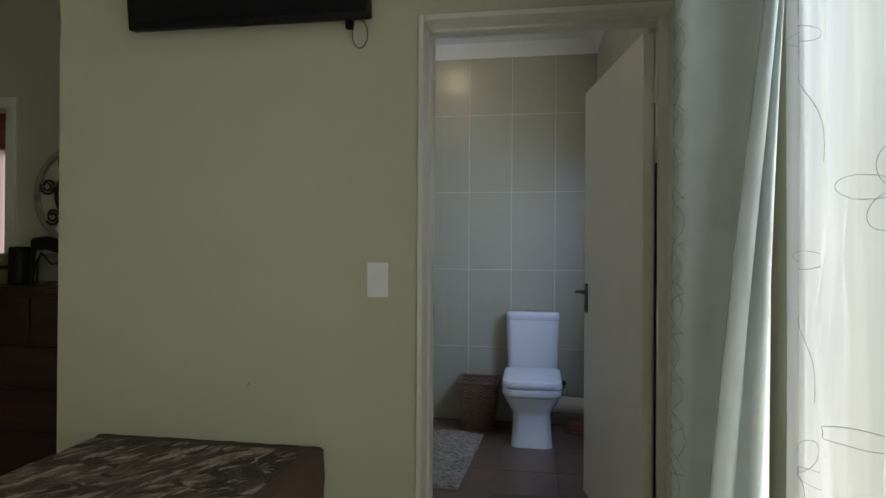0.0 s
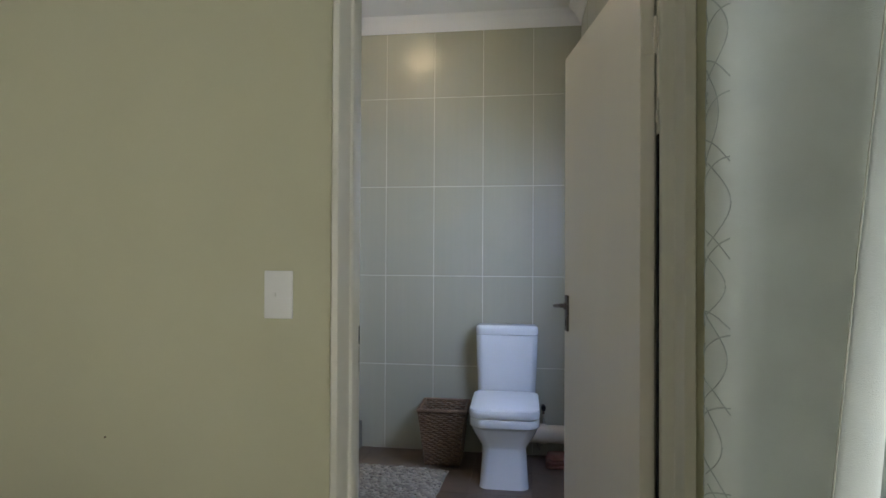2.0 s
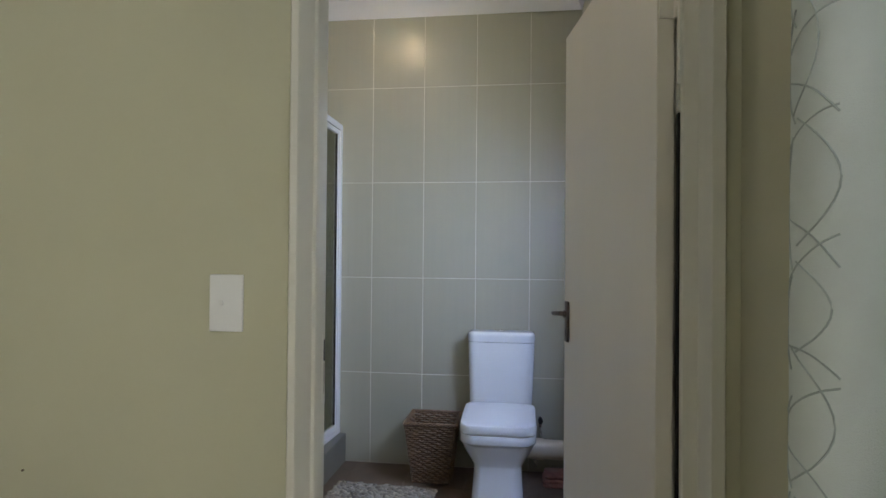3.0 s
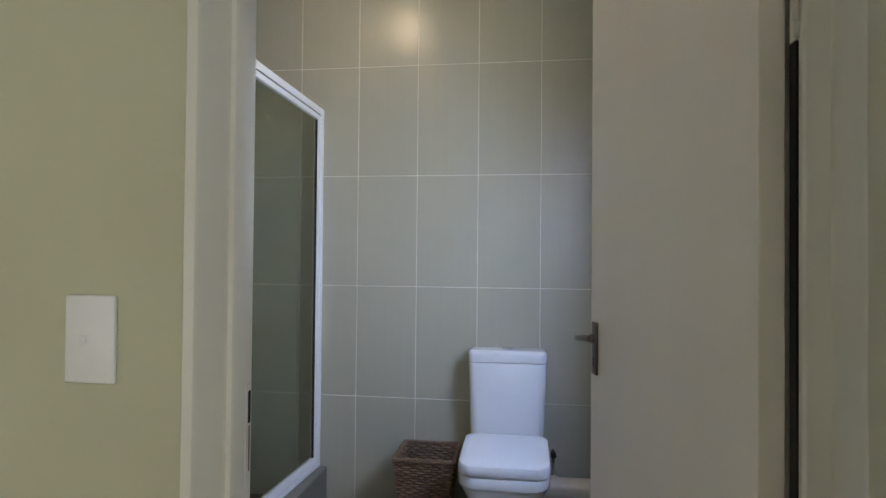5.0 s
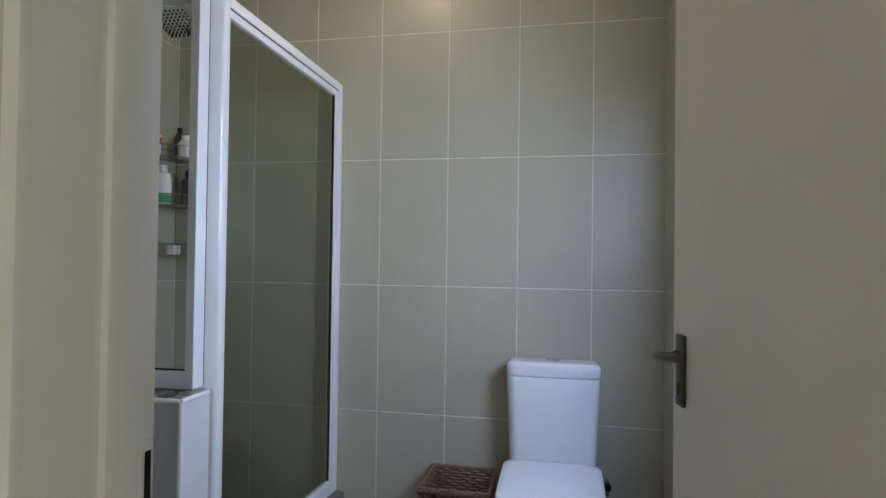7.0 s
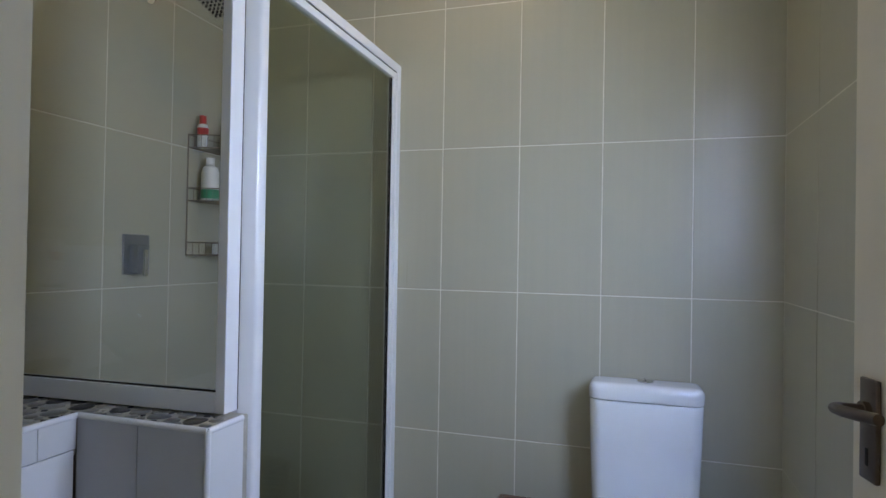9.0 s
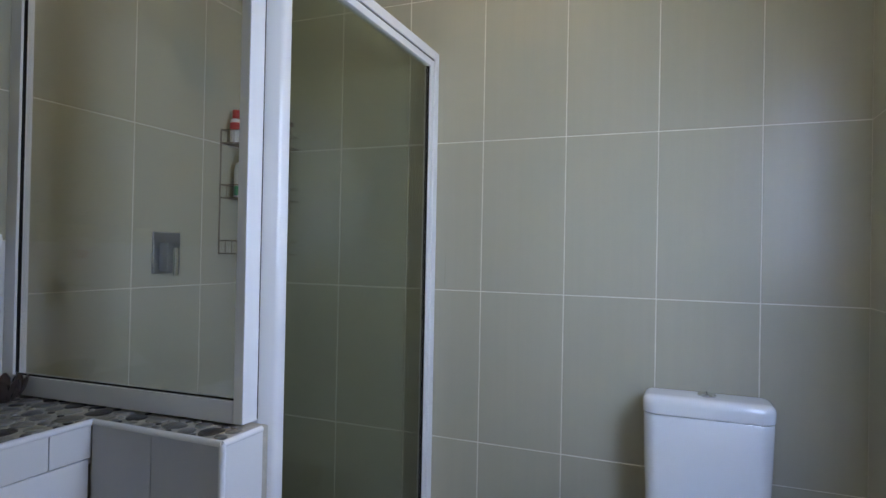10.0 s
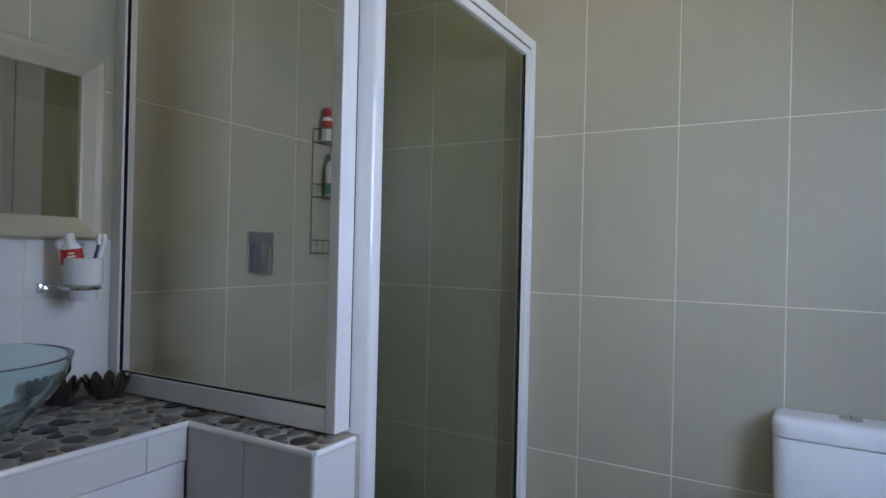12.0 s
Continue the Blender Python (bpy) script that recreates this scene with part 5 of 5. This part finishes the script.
def spline(points, s):
    u = s * (len(points) - 1)
    i = min(int(u), len(points) - 2)
    t = u - i
    p0, p1, p2, p3 = (points[max(i - 1, 0)], points[i], points[i + 1], points[min(i + 2, len(points) - 1)])
    return [0.5 * (2 * b + (c - a) * t + (2 * a - 5 * b + 4 * c - d) * t * t + (3 * b - a - 3 * c + d) * t ** 3) for a, b, c, d in zip(p0, p1, p2, p3)]


def curtain_plan(s, k):
    x, y = spline(FOLDS, s)
    z = 2.43 - 2.41 * k
    flare = (1.22 - z)
    w = max(0.0, min(1.0, (s - 0.36) / 0.16)) * (1 - max(0.0, (s - 0.60) / 0.40)) ** 0.8
    x += -0.10 * w * max(flare, -0.55)
    x += 0.004 * noise.noise(Vector((s * 9, z * 1.3, 0)))
    y += 0.006 * noise.noise(Vector((s * 7, z * 1.1, 4)))
    return x, y


HEM_AT = 14.15 / 25                 # where the stitched leading edge lies along the cloth
curtain = thing("curtain", (0.88, 0.85, 0.02), "pale green printed curtain drawn to the side of the window", "curtain")
hanging("cloth", curtain_plan, 0.02, 2.43, CURTAIN, curtain, 48)
pts = [(*curtain_plan(HEM_AT, k / 40), 2.43 - 2.41 * k / 40) for k in range(41)]
part("hem", tube([(x - 0.002, y - 0.003, z) for x, y, z in pts], 0.0010, 6), HEM_THREAD, curtain, "stitched hem line", True)
# fine grey-green twigs and leaf loops printed down the rounded outer fold


def on_curtain(s, z):
    """A place just in front of the cloth, s along it."""
    k = (2.43 - z) / 2.41
    x, y = curtain_plan(s, k)
    x2, y2 = curtain_plan(s + 0.002, k)
    d = Vector((y2 - y, x - x2))
    d = d.normalized() if d.length > 1e-9 else Vector((-1, 0))
    if d.x * (0.5 - x) + d.y * (-0.2 - y) < 0:
        d = -d
    return x + d.x * 0.0004, y + d.y * 0.0004, z


def petal_line(s0, z0, wide, tall):
    """One bowed stroke of the print."""
    return [(s0 + wide * math.sin(math.pi * i / 12), z0 + tall * (i / 12 - 0.5)) for i in range(13)]


for base, span, count in ((0.168, 0.048, 72),):
    for k in range(count):
        z0 = 0.30 + 1.75 * k / count + random.uniform(-0.012, 0.012)
        kind = k % 4
        if kind < 2:
            line = petal_line(base + random.uniform(-0.006, 0.010), z0, span * random.uniform(0.7, 1.2) * (1 if kind else -0.5), random.uniform(0.07, 0.12))
        else:
            rise = random.uniform(0.015, 0.045) * (1 if kind == 2 else -1)
            line = [(base - 0.012 + (span + 0.022) * i / 8, z0 + rise * (i / 8 - 0.5) + 0.006 * math.sin(math.pi * i / 8)) for i in range(9)]
        part("twig_print", tube([on_curtain(s, z) for s, z in line], 0.0009, 4), LEAF_PRINT, curtain)


CREASES = [(0.002, 0.115, 0.0026, 0.016), (0.122, -0.094, 0.0012, 0.008), (0.118, -0.012, 0.0022, 0.016), (0.150, 0.020, 0.0024, 0.016)]   # slanting soft pleats


def sheer_plan(s, k):
    y = 0.712 - 3.15 * s
    x = 0.952 + 0.024 * math.sin(s * 161) + 0.012 * math.sin(s * 63 + 1) + 0.004 * math.sin(s * 352 + 3 * k)
    x -= 0.018 * math.exp(-((s - 0.003) / 0.008) ** 2) + 0.008 * math.exp(-s / 0.012)
    for s0, slope, wide, deep in CREASES:
        x -= deep * math.exp(-((s - s0 - slope * k) / wide) ** 2)
    return x + 0.010 * math.sin(k * 3 + s * 20) * k, y


sheer = thing("sheer_curtain", (0.96, -0.45, 0.02), "white sheer curtain with grey wire-like flower embroidery", "sheer curtain")
hanging("cloth", sheer_plan, 0.02, 2.43, SHEER, sheer, 24, 1000)
hanging("hem_band", lambda s, k: (sheer_plan(s * 0.032, k)[0] - 0.003, sheer_plan(s * 0.032, k)[1]), 0.02, 2.43, SHEER, sheer, 24, 24)
for y, z in ((0.650, 1.21), (0.64, 1.60), (0.63, 0.86), (0.435, 1.31), (0.43, 0.96), (0.44, 1.80), (0.25, 1.15), (0.20, 1.60), (0.20, 0.80)):
    s0 = (0.712 - y) / 3.15
    for p in range(4):
        a0 = random.uniform(-0.35, 0.35) + p * 1.45 - 1.6
        long, wide = random.uniform(0.026, 0.036), random.uniform(0.012, 0.018)
        loop = []
        for i in range(41):
            q = 2 * math.pi * i / 40
            u, v = long * (1 - math.cos(q)), wide * math.sin(q)
            s, zz = s0 + (u * math.cos(a0) - v * math.sin(a0)) / 3.15, z + u * math.sin(a0) + v * math.cos(a0)
            x, yy = sheer_plan(max(s, 0.0005), (2.43 - zz) / 2.41)
            loop.append((x - 0.0045, yy, zz))
        part("embroidery", tube(loop, 0.0006, 4), THREAD, sheer)
    stem = []
    for i in range(14):
        q = i / 13
        s, zz = s0 + (0.05 * q + 0.02 * math.sin(3 * q)) / 3.15, z - 0.06 - 0.17 * q
        x, yy = sheer_plan(s, (2.43 - zz) / 2.41)
        stem.append((x - 0.0045, yy, zz))
    part("embroidered_stem", tube(stem, 0.0006, 4), THREAD, sheer)

# ---- pieces: wall tiles, floor tiles, pebbles ----
def tile_mesh(w, h, mat, t=0.006, c=0.0012):
    """A tile lying in x (width) and z (height), its face at y = 0 looking to -y."""
    g = 0.0015
    x0, x1, z0, z1 = g, w - g, g, h - g
    v = [(x0, t, z0), (x1, t, z0), (x1, t, z1), (x0, t, z1), (x0, c, z0), (x1, c, z0), (x1, c, z1), (x0, c, z1),
         (x0 + c, 0, z0 + c), (x1 - c, 0, z0 + c), (x1 - c, 0, z1 - c), (x0 + c, 0, z1 - c)]
    f = [(8, 9, 10, 11)] + [(a, (a + 1) % 4, 4 + (a + 1) % 4, 4 + a) for a in range(4)] + [(4 + a, 4 + (a + 1) % 4, 8 + (a + 1) % 4, 8 + a) for a in range(4)]
    me = bpy.data.meshes.new("tile")
    me.from_pydata(v, [], f)
    me.materials.append(mat)
    return me


TILE_MESHES = {}


def lay(wall, columns, rows_, to_world, mat=TILE):
    for c0, c1 in zip(columns, columns[1:]):
        for r0, r1 in zip(rows_, rows_[1:]):
            key = (round(c1 - c0, 4), round(r1 - r0, 4), mat)
            if key not in TILE_MESHES:
                TILE_MESHES[key] = tile_mesh(*key)
            ob = new("tile", TILE_MESHES[key])
            ob.parent = wall
            ob.matrix_local = to_world(c0, r0) @ pose(0, random.uniform(0, 0.0003), 0, random.uniform(-0.02, 0.02), 0, random.uniform(-0.02, 0.02))


ROWS_Z = [0.0, ROW0, ROW0 + TILE_H, ROW0 + 2 * TILE_H, ROW0 + 3 * TILE_H, CORNICE + 0.006]
lay(wall_back, [BATH_LEFT + 0.001, -0.927 - 0.309, -0.927, -0.618, -0.309, 0.0, 0.309, 0.619, BATH_RIGHT - 0.001], ROWS_Z, lambda c, r: pose(c, BATH_BACK - 0.003, r))
SPLASH = 2.845                       # white splashback behind the basin ends here
ON_LEFT = [BATH_FRONT + 0.002, 1.991, 2.300, 2.609, SPLASH]
lay(wall_left, ON_LEFT, [0.0, ROW0, ROW0 + TILE_H, 1.245], lambda c, r: pose(BATH_LEFT + 0.003, c, r, 0, 0, 90), WHITE_TILE)
lay(wall_left, ON_LEFT, [1.245] + ROWS_Z[3:], lambda c, r: pose(BATH_LEFT + 0.003, c, r, 0, 0, 90))
lay(wall_left, [SPLASH, 3.231, 3.542, BATH_BACK - 0.004], ROWS_Z, lambda c, r: pose(BATH_LEFT + 0.003, c, r, 0, 0, 90))
YS = [BATH_BACK - 0.004, 3.506, BWIN[1] + 0.002]
lay(wall_right, [-c for c in YS], ROWS_Z, lambda c, r: pose(BATH_RIGHT - 0.003, -c, r, 0, 0, -90))
lay(wall_right, [-BWIN[0] + 0.002, -2.17, -BATH_FRONT - 0.002], ROWS_Z, lambda c, r: pose(BATH_RIGHT - 0.003, -c, r, 0, 0, -90))
lay(wall_right, [-BWIN[1] + 0.001, -2.76, -BWIN[0] - 0.001], [0.0, ROW0, ROW0 + TILE_H, BWIN[2] - 0.001], lambda c, r: pose(BATH_RIGHT - 0.003, -c, r, 0, 0, -90))
lay(wall_right, [-BWIN[1] + 0.001, -2.76, -BWIN[0] - 0.001], [BWIN[3] + 0.001, ROW0 + 3 * TILE_H, CORNICE + 0.006], lambda c, r: pose(BATH_RIGHT - 0.003, -c, r, 0, 0, -90))

me = bpy.data.meshes.new("floor_tile")
s, h, c = 0.3285, 0.007, 0.0012
v = [(0, 0, -h), (s, 0, -h), (s, s, -h), (0, s, -h), (0, 0, -c), (s, 0, -c), (s, s, -c), (0, s, -c), (c, c, 0), (s - c, c, 0), (s - c, s - c, 0), (c, s - c, 0)]
me.from_pydata(v, [], [(8, 9, 10, 11)] + [(a, (a + 1) % 4, 4 + (a + 1) % 4, 4 + a) for a in range(4)] + [(4 + a, 4 + (a + 1) % 4, 8 + (a + 1) % 4, 8 + a) for a in range(4)])
me.materials.append(FLOOR_TILE)
for i in range(7):
    for j in range(6):
        ob = new("floor_tile", me)
        ob.parent = floor_bath
        ob.matrix_local = pose(-1.338 + 0.33 * i - 0.03, 1.93 + 0.33 * j - 0.02, random.uniform(-0.0006, 0.0004))

# cut pebbles set in the counter top
spots = []


def inside(x, y, r):
    if x - r < BATH_LEFT + 0.004 or y + r > 2.866 or y - r < BATH_FRONT + 0.01:
        return False
    return (x + r < FX - 0.014) if y - r < NY0 + 0.012 else (x + r < NX - 0.014)


cells = {}
for radius, tries in ((0.028, 3500), (0.0235, 9000), (0.0175, 16000), (0.012, 20000), (0.008, 14000)):
    for _ in range(tries):
        x, y = random.uniform(BATH_LEFT, NX), random.uniform(BATH_FRONT, 2.866)
        r = radius * random.uniform(0.88, 1.12)
        if not inside(x, y, r):
            continue
        ci, cj = int(x / 0.09), int(y / 0.09)
        if all(math.hypot(x - a, y - b) > r + q + 0.0016 for di in (-1, 0, 1) for dj in (-1, 0, 1) for a, b, q in cells.get((ci + di, cj + dj), ())):
            cells.setdefault((ci, cj), []).append((x, y, r))
            spots.append((x, y, r))
shapes = []
for k in range(8):
    ph = [random.uniform(0, 6.28) for _ in range(3)]
    out = [(1 + 0.07 * math.sin(2 * a + ph[0]) + 0.05 * math.sin(3 * a + ph[1]) + 0.03 * math.sin(5 * a + ph[2])) * 0.98 for a in (2 * math.pi * i / 14 for i in range(14))]
    vs = [(f * q * math.cos(2 * math.pi * i / 14), f * q * math.sin(2 * math.pi * i / 14), z) for f, z in ((1.0, -0.25), (1.0, 0.0), (0.88, 0.10)) for i, q in enumerate(out)]
    fs = [(i, (i + 1) % 14, 14 + (i + 1) % 14, 14 + i) for i in range(14)] + [(14 + i, 14 + (i + 1) % 14, 28 + (i + 1) % 14, 28 + i) for i in range(14)] + [tuple(range(28, 42))]
    pm = bpy.data.meshes.new("pebble")
    pm.from_pydata(vs, [], fs)
    pm.materials.append(PEBBLE)
    pm.shade_smooth()
    pm.set_sharp_from_angle(angle=radians(50))
    shapes.append(pm)
spots.sort(key=lambda p: (p[1] < 2.30, -p[2]))
rest_v, rest_f = [], []
for k, (x, y, r) in enumerate(spots):
    m = Matrix.Translation(Vector((x, y, CZ - 0.0045)) - BASE[counter.name]) @ Matrix.Rotation(random.uniform(0, 6.28), 4, "Z") @ Matrix.Diagonal((r * random.uniform(1.0, 1.12), r * random.uniform(0.86, 0.98), 0.022, 1))
    if k < 320:
        ob = new("pebble", random.choice(shapes))
        ob.parent = counter
        ob.matrix_local = m
    else:
        src = random.choice(shapes)
        n0 = len(rest_v)
        rest_v += [m @ q.co for q in src.vertices]
        rest_f += [tuple(n0 + i for i in p.vertices) for p in src.polygons]
me = bpy.data.meshes.new("small_pebbles")
me.from_pydata(rest_v, [], rest_f)
SMALL = material("small_cut_pebble", (0.21, 0.20, 0.18), 0.4, spread=0.2, scale=30, island=0.7)
me.materials.append(SMALL)
ob = new("small_pebbles", me)
ob.parent = counter
ob["kind"] = "stuff"
